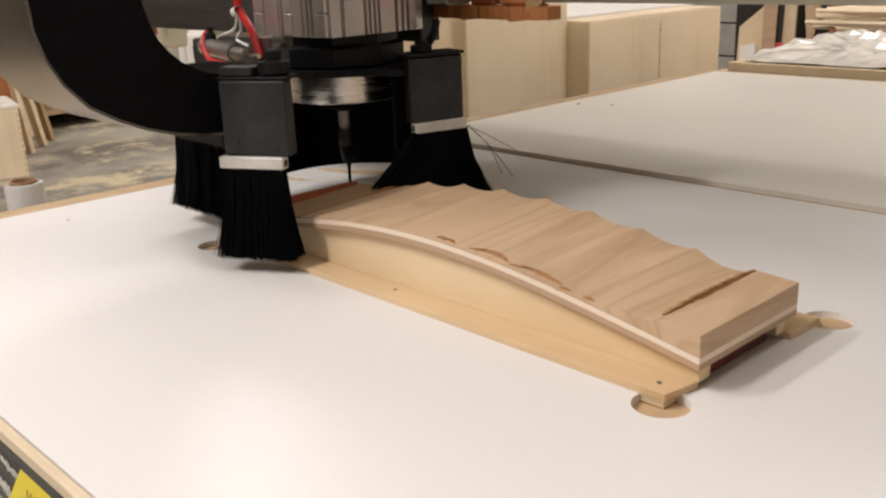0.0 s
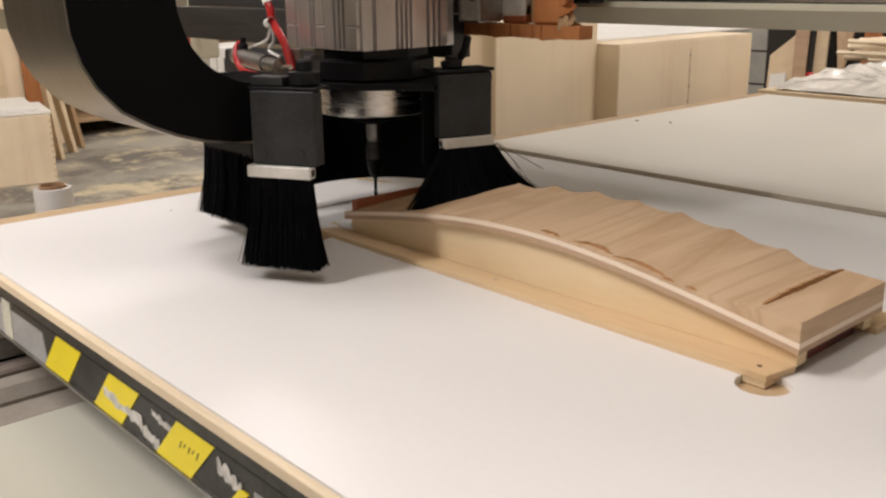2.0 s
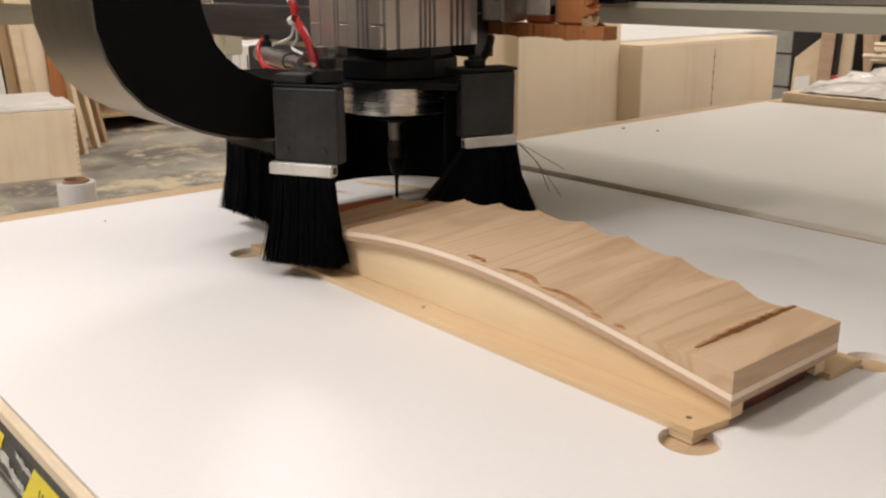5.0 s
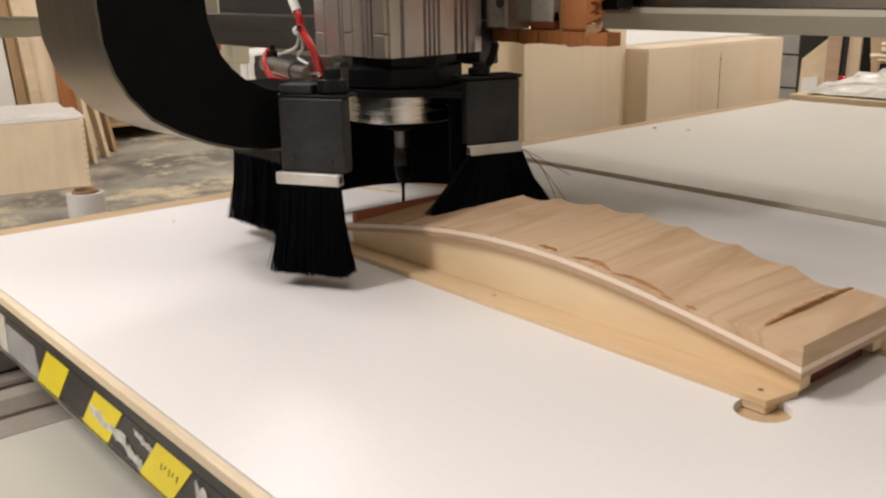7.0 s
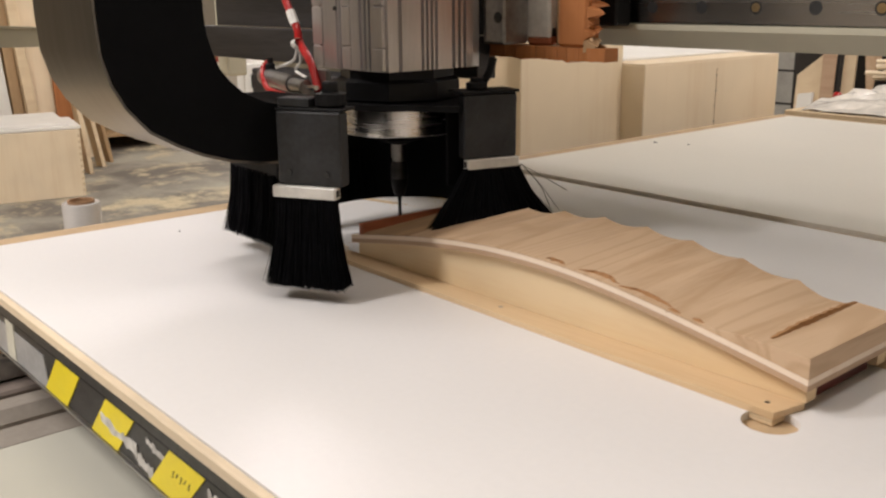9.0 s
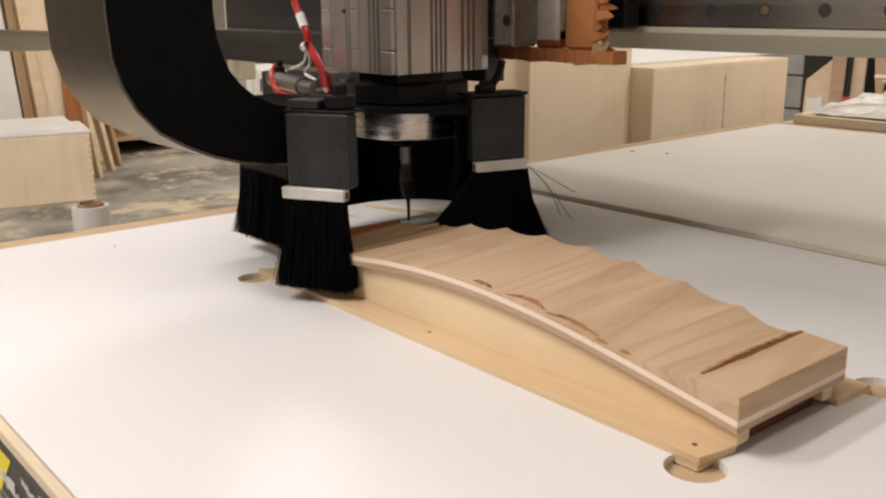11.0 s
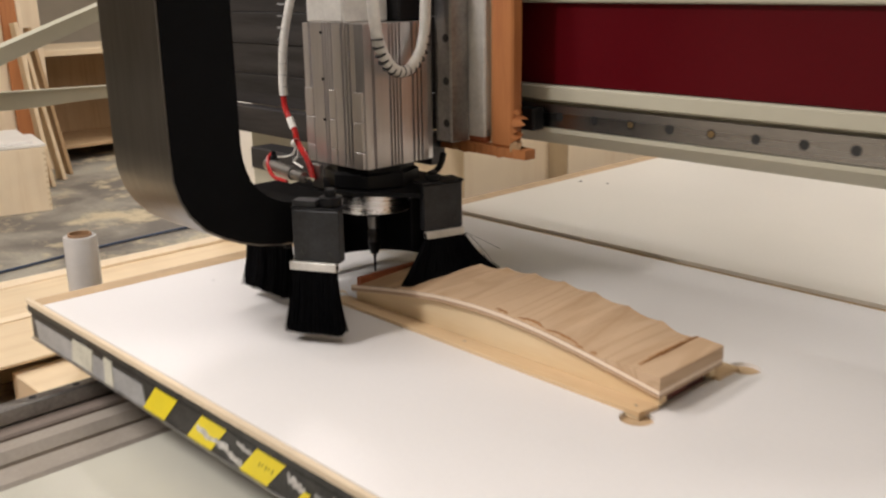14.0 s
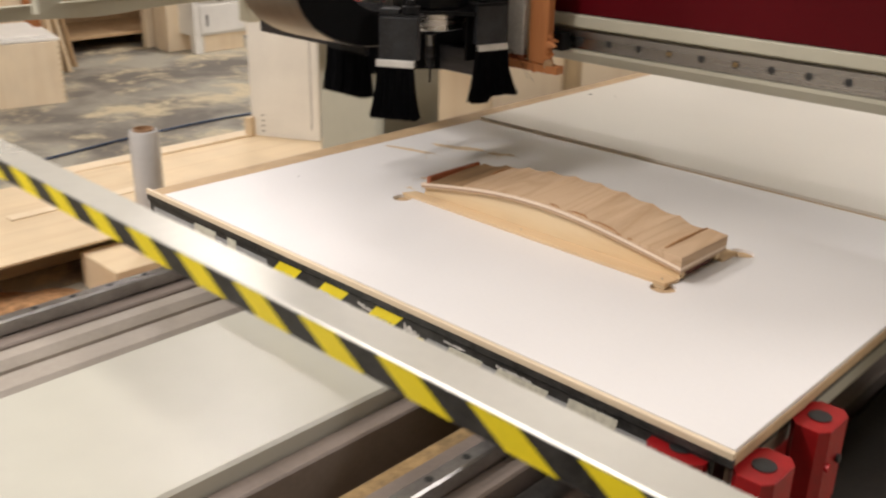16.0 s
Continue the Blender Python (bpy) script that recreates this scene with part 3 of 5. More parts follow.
def chips():
    rnd = random.Random(8)
    bm = bmesh.new()
    spots = [(0.245, 0.80, 0.075, 0.016), (0.30, 0.83, 0.05, 0.014), (0.38, 0.84, 0.03, 0.012), (0.41, 0.86, 0.022, 0.010), (0.19, 0.70, 0.10, 0.012), (0.40, 0.55, 0.014, 0.008), (0.43, 0.47, 0.012, 0.006)]
    for cx, cy, a, b in spots:
        n = 40
        mid = bm.verts.new((cx, cy, 0.0016))
        ring = []
        for k in range(n):
            t = 2 * math.pi * k / n
            w = 0.65 + 0.6 * abs(noise.noise(Vector((3 * math.cos(t) + cx * 40, 3 * math.sin(t), cy * 30))))
            ring.append(bm.verts.new((cx + a * w * math.cos(t), cy + b * w * math.sin(t) + 0.25 * a * w * math.cos(t), 0.0005)))
        for k in range(n):
            bm.faces.new((mid, ring[k], ring[(k + 1) % n]))
    for k in range(160):
        cx, cy, a, b = spots[k % len(spots)]
        x, y, q = cx + rnd.gauss(0, a), cy + rnd.gauss(0, b * 1.4), 0.0006 + 0.0012 * rnd.random()
        vs = [bm.verts.new((x + q * math.cos(u), y + q * math.sin(u), 0.0004)) for u in (0, 2.1, 4.2)]
        tp = bm.verts.new((x, y, 0.0004 + q))
        for u in range(3):
            bm.faces.new((vs[u], vs[(u + 1) % 3], tp))
    return single("sawdust", bm, SAWDUST, "thin drift of tan sawdust and chips on the white sheet", "sawdust", kind="stuff", at=(0, 0, Z0))


CHIPS = chips()


# ---- the router head ----
HX, HY = 0.446, 0.504


def bristles(x0, x1, y0, y1, z_top, z_bot, flare, seed, count=900, sweep=(0, 0), hollow=0.0):
    """A dense curtain of fine filaments below a holder; flare spreads its foot, sweep pushes it sideways."""
    rnd = random.Random(seed)
    bm = bmesh.new()
    cx, cy = (x0 + x1) / 2, (y0 + y1) / 2
    for k in range(count):
        u, v = rnd.uniform(-1, 1), rnd.uniform(-1, 1)
        px, py = cx + u * (x1 - x0) / 2, cy + v * (y1 - y0) / 2
        fx = u * flare[0] + sweep[0] * (0.5 + rnd.random() * 0.7) + rnd.gauss(0, 0.003)
        fy = v * flare[1] + sweep[1] * (0.5 + rnd.random() * 0.7) + rnd.gauss(0, 0.003)
        zb = z_bot + abs(rnd.gauss(0, 0.003)) + hollow * (1 - u * u)
        prev = None
        w = 0.0008
        a = rnd.random() * 6.28
        for s in (0.0, 0.45, 0.75, 1.0):
            c = Vector((px + fx * s ** 1.6, py + fy * s ** 1.6, z_top + (zb - z_top) * s))
            ww = w * (1 - 0.55 * s)
            ring = [bm.verts.new(c + Vector((ww * math.cos(a + q), ww * math.sin(a + q), 0))) for q in (0, 2.1, 4.2)]
            if prev:
                for q in range(3):
                    bm.faces.new((prev[q], prev[(q + 1) % 3], ring[(q + 1) % 3], ring[q]))
            prev = ring
    return bm


def duct():
    """Flat suction duct: straight down, then bent back under the spindle."""
    bm = bmesh.new()
    x0, x1 = 0.357, 0.547
    outer = [(0.028, 0.80), (0.028, 0.345), (0.030, 0.302), (0.039, 0.270), (0.053, 0.244), (0.077, 0.217), (0.109, 0.198), (0.140, 0.184), (0.175, 0.173), (0.215, 0.166), (0.27, 0.162), (0.34, 0.162)]
    inner = [(0.150, 0.80), (0.150, 0.346), (0.152, 0.321), (0.158, 0.300), (0.166, 0.281), (0.179, 0.265), (0.193, 0.253), (0.208, 0.245), (0.224, 0.238), (0.242, 0.234), (0.28, 0.231), (0.34, 0.231)]
    return outer, inner, x0, x1


def strip_mesh(curve, x0, x1, thick, sign):
    bm = bmesh.new()
    rows = []
    for i, (y, z) in enumerate(curve):
        a, b = Vector(curve[max(i - 1, 0)]), Vector(curve[min(i + 1, len(curve) - 1)])
        d = (b - a).normalized()
        nrm = Vector((-d.y, d.x)) * thick * sign
        rows.append([bm.verts.new(c) for c in ((x0, y, z), (x1, y, z), (x1, y + nrm.x, z + nrm.y), (x0, y + nrm.x, z + nrm.y))])
    for a, b in zip(rows, rows[1:]):
        for k in range(4):
            bm.faces.new((a[k], a[(k + 1) % 4], b[(k + 1) % 4], b[k]))
    bm.faces.new(rows[0])
    bm.faces.new(rows[-1][::-1])
    return bm


def side_mesh(outer, inner, x0, x1):
    bm = bmesh.new()
    rows = [[bm.verts.new(c) for c in ((x0, *o), (x1, *o), (x1, *i), (x0, *i))] for o, i in zip(outer, inner)]
    for a, b in zip(rows, rows[1:]):
        for k in range(4):
            bm.faces.new((a[k], a[(k + 1) % 4], b[(k + 1) % 4], b[k]))
    bm.faces.new(rows[0])
    bm.faces.new(rows[-1][::-1])
    return bm


# the side brush, in tufts that swing on their holder
M2 = pose(0.598, 0.499, 0, 0, 0, -15)
TUFTS = 15
BRUSH_TUFTS = []


def tuft_length(v):
    return 0.100 + 0.020 * max(0.0, -v) ** 1.5 + 0.004 * math.sin(7 * v)


def tuft_lean(v, d, free):
    """Sideways reach (x, y) of a tuft's foot; d is the table's place, free is 1 once the head is lifted."""
    left = ((-0.184, 0.012, -0.084), (-0.110, 0.020, -0.096), (-0.060, 0.034, -0.084), (-0.015, 0.055, -0.086))
    right = ((-0.184, 0.012, 0.013), (-0.110, 0.025, 0.016), (-0.060, 0.032, 0.040), (-0.015, 0.036, 0.060))

    def at(rows):
        d_in = max(rows[0][0], min(rows[-1][0], d))
        for a, b in zip(rows, rows[1:]):
            if d_in <= b[0]:
                u = (d_in - a[0]) / (b[0] - a[0])
                return a[1] + (b[1] - a[1]) * u, a[2] + (b[2] - a[2]) * u
    lx, ly = at(left)
    rx, ry = at(right)
    w = (v + 1) / 2
    pressed = Vector((lx + (rx - lx) * w + 0.012 * math.sin(math.pi * w), ly + (ry - ly) * w))
    return pressed.lerp(Vector((0.004, 0.010 * v)), free)


def tuft_pose(v, d, free):
    fx, fy = tuft_lean(v, d, free)
    fx, fy = fx - 0.003, fy - 0.0255 * max(v, -0.2)
    n = tuft_length(v)
    way = Vector((fx, fy, -math.sqrt(max(0.02 ** 2, n * n - fx * fx - fy * fy))))
    top = M2 @ Vector((0.0075, 0.0405 + 0.036 * v, 0.1265))
    return Matrix.Translation(top) @ Vector((0, 0, -1)).rotation_difference(way).to_matrix().to_4x4() @ pose(0, 0, 0, 0, 0, -15)


def head():
    th = thing("router_spindle", "finned aluminium router spindle with black suction duct and brushes", "router head", (0, 0, Z0))
    # spindle motor: square body with deep vertical grooves on each side
    body = bmesh.new()
    h, z0, z1 = 0.0885, 0.261, 0.522
    prof = []
    groove = [(-1.0, 0), (-0.80, 0), (-0.79, 1), (-0.72, 1), (-0.71, 0), (-0.30, 0), (-0.29, 1), (-0.25, 1), (-0.24, 0), (-0.20, 0), (-0.19, 1), (-0.15, 1), (-0.14, 0), (-0.10, 0), (-0.09, 1),
              (-0.05, 1), (-0.04, 0), (0.0, 0), (0.01, 1), (0.05, 1), (0.06, 0), (0.38, 0), (0.39, 1), (0.44, 1), (0.45, 0), (0.52, 0), (0.53, 1), (0.57, 1), (0.58, 0), (0.64, 0), (0.65, 1), (0.69, 1), (0.70, 0), (0.86, 0)]
    for side in range(4):
        m = Matrix.Rotation(side * math.pi / 2, 2)
        for u, g in groove:
            prof.append(m @ Vector((u * h * 0.93, -h + 0.007 * g)))
    rings = [[body.verts.new((HX + p.x, HY + p.y, z)) for p in prof] for z in (z0, z1)]
    n = len(prof)
    for k in range(n):
        body.faces.new((rings[0][k], rings[0][(k + 1) % n], rings[1][(k + 1) % n], rings[1][k]))
    body.faces.new(rings[0][::-1])
    body.faces.new(rings[1])
    mot = part("motor_body", body, ALU, th, "grooved bright aluminium motor body")
    for xc, wd in ((0.376, 0.013), (0.447, 0.010), (0.521, 0.011)):
        for za, zb in ((0.2625, 0.292), (0.2945, 0.347), (0.3495, 0.402)):
            part("end_pad", box(xc - wd, xc + wd, HY - h - 0.002, HY - h + 0.004, za, zb, 0.0008), ALU, mot)
    for zz in (0.345, 0.42, 0.505):
        b = bmesh.new()
        tube((0.420, HY - h - 0.0015, zz), (0.420, HY - h + 0.001, zz), 0.003, seg=10, bm=b)
        part("screw", b, INK, mot)
    part("motor_cap", box(HX - 0.070, HX + 0.040, HY - 0.088, HY + 0.020, 0.5225, 0.72, 0.004), ALU_WHITE, th, "pale motor terminal box")
    part("motor_neck", box(HX - 0.060, HX + 0.070, HY + 0.021, HY + 0.086, 0.5225, 0.72, 0.004), BLACK, th, "black motor end")
    part("flange", lathe([(0.088, 0.216), (0.092, 0.219), (0.092, 0.243), (0.084, 0.248), (0.084, 0.2605)], (HX, HY, 0), 8), BLACK, th, "black octagonal flange")
    part("hood_plate", slab([(0.365, 0.30), (0.40, 0.30), (0.43, 0.405), (0.50, 0.412), (0.538, 0.45), (0.60, 0.49), (0.60, 0.58), (0.56, 0.64), (0.34, 0.64), (0.34, 0.40)], 0.207, 0.2155), BLACK, th, "black hood plate with a bright edge")
    part("polished_ring", lathe([(0.080, 0.166), (0.083, 0.168), (0.083, 0.204), (0.080, 0.2065)], (HX, HY, 0), 56), STEEL, th, "polished steel ring", True)
    part("spindle_nose", lathe([(0.013, 0.147), (0.040, 0.156), (0.044, 0.1655)], (HX, HY, 0), 32), MATT_BLACK, th, "dark spindle nose", True)
    col = part("collet", lathe([(0.0100, 0.1205), (0.0100, 0.125), (0.0118, 0.126), (0.0118, 0.147)], (HX, HY, 0), 24), DULL_STEEL, th, "steel collet chuck", True)
    part("collet_body", lathe([(0.0130, 0.094), (0.0130, 0.113), (0.0115, 0.115), (0.0115, 0.1204)], (HX, HY, 0), 24), DARK_STEEL, col, "darkened steel body", True)
    part("collet_nut", lathe([(0.0060, 0.067), (0.0085, 0.070), (0.0128, 0.088), (0.0128, 0.0939)], (HX, HY, 0), 24), BLACK, col, "black tapered nut", True)
    part("cutter", lathe([(0.0008, 0.030), (0.0024, 0.033), (0.0026, 0.060), (0.0034, 0.062), (0.0034, 0.068)], (HX, HY, 0), 14), BLACK, col, "thin ball-nose cutter", True)
    # suction shield behind the cutter
    sh = bmesh.new()
    pr = []
    for k in range(31):
        a = radians(-8 + 215 * k / 30)
        pr.append((HX + 0.132 * math.cos(a), HY + 0.135 * math.sin(a), 0.105 if k < 4 else 0.037))
    rows = [[sh.verts.new(c) for c in ((x, y, z), (x, y, 0.2065), (HX + (x - HX) * 1.05, HY + (y - HY) * 1.05, 0.2065), (HX + (x - HX) * 1.05, HY + (y - HY) * 1.05, z))] for x, y, z in pr]
    for a, b in zip(rows, rows[1:]):
        for k in range(4):
            sh.faces.new((a[k], a[(k + 1) % 4], b[(k + 1) % 4], b[k]))
    sh.faces.new(rows[0])
    sh.faces.new(rows[-1][::-1])
    part("shield", sh, MATT_BLACK, th, "matt black curved suction shield", True)
    outer, inner, x0, x1 = duct()
    du = part("suction_duct", side_mesh(outer, inner, x0 + 0.002, x1), MATT_BLACK, th, "black-sided suction duct", False)
    part("outer_skin", strip_mesh(outer, x0, x1 - 0.002, 0.0035, -1), ALU_SHEET, du, "bent aluminium outer skin", True)
    # brush holders
    m1 = pose(0.578, 0.208, 0, 0, 0, 29)
    b1 = part("brush_holder", box(0.006, 0.091, 0.006, 0.028, 0.143, 0.231, 0.002, m=m1), GREY_PLATE, th, "scuffed dark grey brush holder plate")
    part("flange_plate", box(0.004, 0.093, 0.008, 0.046, 0.2315, 0.2350, 0.001, m=m1), BLACK, b1)
    part("clamp_plate", box(0.006, 0.048, 0.012, 0.040, 0.2355, 0.2460, 0.001, m=m1), GREY_PLATE, b1)
    kx, ky = (m1 @ Vector((0.068, 0.030, 0))).xy
    part("knob", lathe([(0.017, 0.2355), (0.019, 0.238), (0.019, 0.251), (0.010, 0.253), (0.010, 0.263), (0.008, 0.265)], (kx, ky, 0), 16), BLACK, b1)
    part("channel", box(0.0, 0.084, 0.0, 0.016, 0.128, 0.1425, 0.0015, m=m1), ALU_WHITE, b1, "pale aluminium channel")
    part("channel_bore", box(0.0835, 0.0844, 0.004, 0.012, 0.1312, 0.1393, 0, m=m1), INK, b1)
    for x in (0.022, 0.072):
        b = bmesh.new()
        tube((x, 0.0045, 0.158), (x, 0.0065, 0.158), 0.0038, seg=10, bm=b)
        b.transform(m1)
        part("rivet", b, INK, b1)
    b = bristles(0.003, 0.081, 0.002, 0.014, 0.129, 0.017, (0.011, 0.009), 1, 3400, (-0.002, 0))
    b.transform(m1)
    part("brush", b, BRISTLE, b1, "black bristle curtain")
    part("brush_core", box(0.006, 0.078, 0.004, 0.012, 0.042, 0.129, 0.0, m=m1), BRISTLE, b1)
    b2 = part("brush_holder", box(-0.010, 0.010, -0.003, 0.079, 0.143, 0.231, 0.002, m=M2), GREY_PLATE, th, "scuffed dark grey brush holder plate")
    part("flange_plate", box(-0.035, 0.012, -0.006, 0.082, 0.2315, 0.2355, 0.001, m=M2), BLACK, b2)
    kx, ky = (M2 @ Vector((-0.010, 0.026, 0))).xy
    part("knob", lathe([(0.013, 0.236), (0.015, 0.238), (0.015, 0.245), (0.009, 0.247), (0.009, 0.252)], (kx, ky, 0), 16), BLACK, b2)
    part("channel", box(0.0, 0.015, 0.0, 0.081, 0.128, 0.1425, 0.0015, m=M2), ALU_WHITE, b2, "pale aluminium channel")
    part("channel_bore", box(0.004, 0.011, -0.0008, 0.0004, 0.1312, 0.1393, 0, m=M2), INK, b2)
    for y, z in ((0.020, 0.200), (0.020, 0.160), (0.064, 0.160)):
        b = bmesh.new()
        tube((0.009, y, z), (0.0106, y, z), 0.0035, seg=10, bm=b)
        b.transform(M2)
        part("rivet", b, INK, b2)
    for k in range(TUFTS):
        v = 2 * k / (TUFTS - 1) - 1
        tuft = part("brush_tuft", bristles(-0.006, 0.006, -0.0048, 0.0048, 0.003, -tuft_length(v), (0.006, 0.0085), 20 + k, 420, (0.004, 0.030 * max(v, -0.2))), BRISTLE, b2, "black bristle tuft" if k == 0 else "")
        BRUSH_TUFTS.append((tuft, v))
    part("black_hose", hose([(0.542, 0.575, 0.234), (0.551, 0.582, 0.242), (0.557, 0.588, 0.256), (0.559, 0.592, 0.274)], 0.006, 10), BLACK, th, "black rubber hose", True)
    b3 = part("brush_holder", box(0.312, 0.449, 0.292, 0.306, 0.120, 0.150, 0.002), BLACK, th, "black brush holder under the duct")
    part("brush", bristles(0.314, 0.447, 0.292, 0.306, 0.125, 0.024, (0.006, 0.012), 4, 2800), BRISTLE, b3, "black bristle curtain")
    part("brush_core", box(0.318, 0.443, 0.295, 0.303, 0.036, 0.125, 0.0), BRISTLE, b3)
    for nm, bb, fl in (("rear_brush", (0.33, 0.53, 0.646, 0.660), (0.008, 0.008)), ("side_brush", (0.303, 0.317, 0.43, 0.64), (0.008, 0.008))):
        hb = part("brush_holder", box(bb[0], bb[1], bb[2], bb[3], 0.120, 0.2065, 0.002), MATT_BLACK, th, "black brush holder")
        part("brush", bristles(*bb, 0.125, 0.040, fl, 7, 2200), BRISTLE, hb, "black bristle curtain")
        part("brush_core", box(bb[0] + 0.004, bb[1] - 0.004, bb[2] + 0.004, bb[3] - 0.004, 0.048, 0.1195, 0), BRISTLE, hb)
    # pneumatic cylinder, fittings and hoses on the far side of the duct
    cyl = bmesh.new()
    tube((0.262, 0.387, 0.244), (0.362, 0.377, 0.238), 0.0125, seg=18, bm=cyl)
    tube((0.362, 0.377, 0.238), (0.398, 0.375, 0.236), 0.0105, seg=14, bm=cyl)
    pc = part("air_cylinder", cyl, DULL_STEEL, th, "small dull steel air cylinder", True)
    tb = bmesh.new()
    tube((0.398, 0.375, 0.236), (0.435, 0.37, 0.238), 0.0035, seg=10, bm=tb)
    part("piston_rod", tb, STEEL, pc)
    part("fitting", lathe([(0.008, 0.250), (0.008, 0.262), (0.005, 0.264), (0.005, 0.272)], (0.280, 0.388, 0), 12), BLACK, pc)
    part("valve_block", box(0.020, 0.34, 0.50, 0.56, 0.188, 0.2375, 0.003), DARK_STEEL, th, "dark steel valve block")
    part("bracket_plate", box(0.400, 0.428, 0.392, 0.400, 0.2158, 0.262, 0.002), DULL_STEEL, th)
    part("red_hose", hose([(0.280, 0.388, 0.268), (0.274, 0.380, 0.258), (0.285, 0.372, 0.243), (0.312, 0.365, 0.228), (0.352, 0.368, 0.222)], 0.0042), RED_HOSE, th, "glossy red air hose", True)
    rh = part("red_hose", hose([(0.416, 0.385, 0.232), (0.392, 0.390, 0.268), (0.352, 0.398, 0.296), (0.342, 0.40, 0.317), (0.314, 0.40, 0.359), (0.310, 0.401, 0.385)], 0.0058), RED_HOSE, th, "glossy red air hose", True)
    part("sleeve", hose([(0.3105, 0.401, 0.383), (0.309, 0.402, 0.42), (0.315, 0.408, 0.50), (0.335, 0.43, 0.62)], 0.0085, 10), ALU_WHITE, rh, "pale braided sleeve", True)
    for q in range(9):
        z = 0.400 + 0.022 * q
        part("sleeve_band", hose([(0.3092 + 0.00006 * q * q, 0.4022 + 0.0007 * q, z), (0.3094 + 0.00006 * q * q, 0.4023 + 0.0007 * q, z + 0.0022)], 0.0090, 10), GREY_TAPE, rh)
    part("hose_label", hose([(0.338, 0.40, 0.322), (0.326, 0.40, 0.341)], 0.0070), WHITE_PAINT, rh, "white wrapped label")
    for pts in ([(0.353, 0.393, 0.294), (0.335, 0.398, 0.272), (0.304, 0.400, 0.262), (0.270, 0.405, 0.256), (0.245, 0.41, 0.247)], [(0.356, 0.393, 0.292), (0.352, 0.398, 0.270), (0.330, 0.402, 0.255), (0.360, 0.402, 0.246)]):
        part("thin_wire", hose(pts, 0.0022, 6), ALU_WHITE, th, "thin pale wire", True)
    part("cable_tie", hose([(0.347, 0.392, 0.294), (0.358, 0.392, 0.2975)], 0.0072), ALU_WHITE, rh)
    cc = part("cable_loop", hose([(0.556, 0.424, 0.70), (0.556, 0.427, 0.58), (0.558, 0.436, 0.495), (0.560, 0.460, 0.450), (0.560, 0.490, 0.436), (0.560, 0.520, 0.450), (0.560, 0.544, 0.495), (0.558, 0.553, 0.58), (0.556, 0.556, 0.70)], 0.0105, 12), ALU_WHITE, th, "pale segmented cable loop", True)
    for k in range(15):
        a = math.pi * (1.02 + 0.96 * k / 14)
        b = bmesh.new()
        lathe([(0.0113, -0.0014), (0.0113, 0.0014)], (0, 0, 0), 12, b)
        d = Vector((0, -math.sin(a), math.cos(a)))
        b.transform(Matrix.Translation((0.5595, 0.490 + 0.057 * math.cos(a), 0.500 + 0.064 * math.sin(a))) @ d.to_track_quat("Z", "Y").to_matrix().to_4x4())
        part("cable_rib", b, INK, cc)
    for pts in ([(0.622, 0.584, 0.128), (0.634, 0.612, 0.10), (0.65, 0.65, 0.045)], [(0.623, 0.586, 0.128), (0.634, 0.612, 0.112), (0.65, 0.655, 0.085)], [(0.624, 0.586, 0.129), (0.648, 0.60, 0.10), (0.662, 0.612, 0.06)]):
        part("stray_bristle", hose(pts, 0.00035, 4), BRISTLE, b2)
    # side plate with bolt holes beside the motor
    sp = part("side_plate", box(0.528, 0.573, 0.600, 0.650, 0.2925, 0.80, 0.003), DULL_STEEL, th, "steel slide plate with bolt holes")
    for zz in (0.33, 0.41, 0.49, 0.57):
        b = bmesh.new()
        tube((0.560, 0.5995, zz), (0.560, 0.601, zz), 0.008, seg=12, bm=b)
        part("bolt_hole", b, INK, sp)
    return th


HEAD = head()


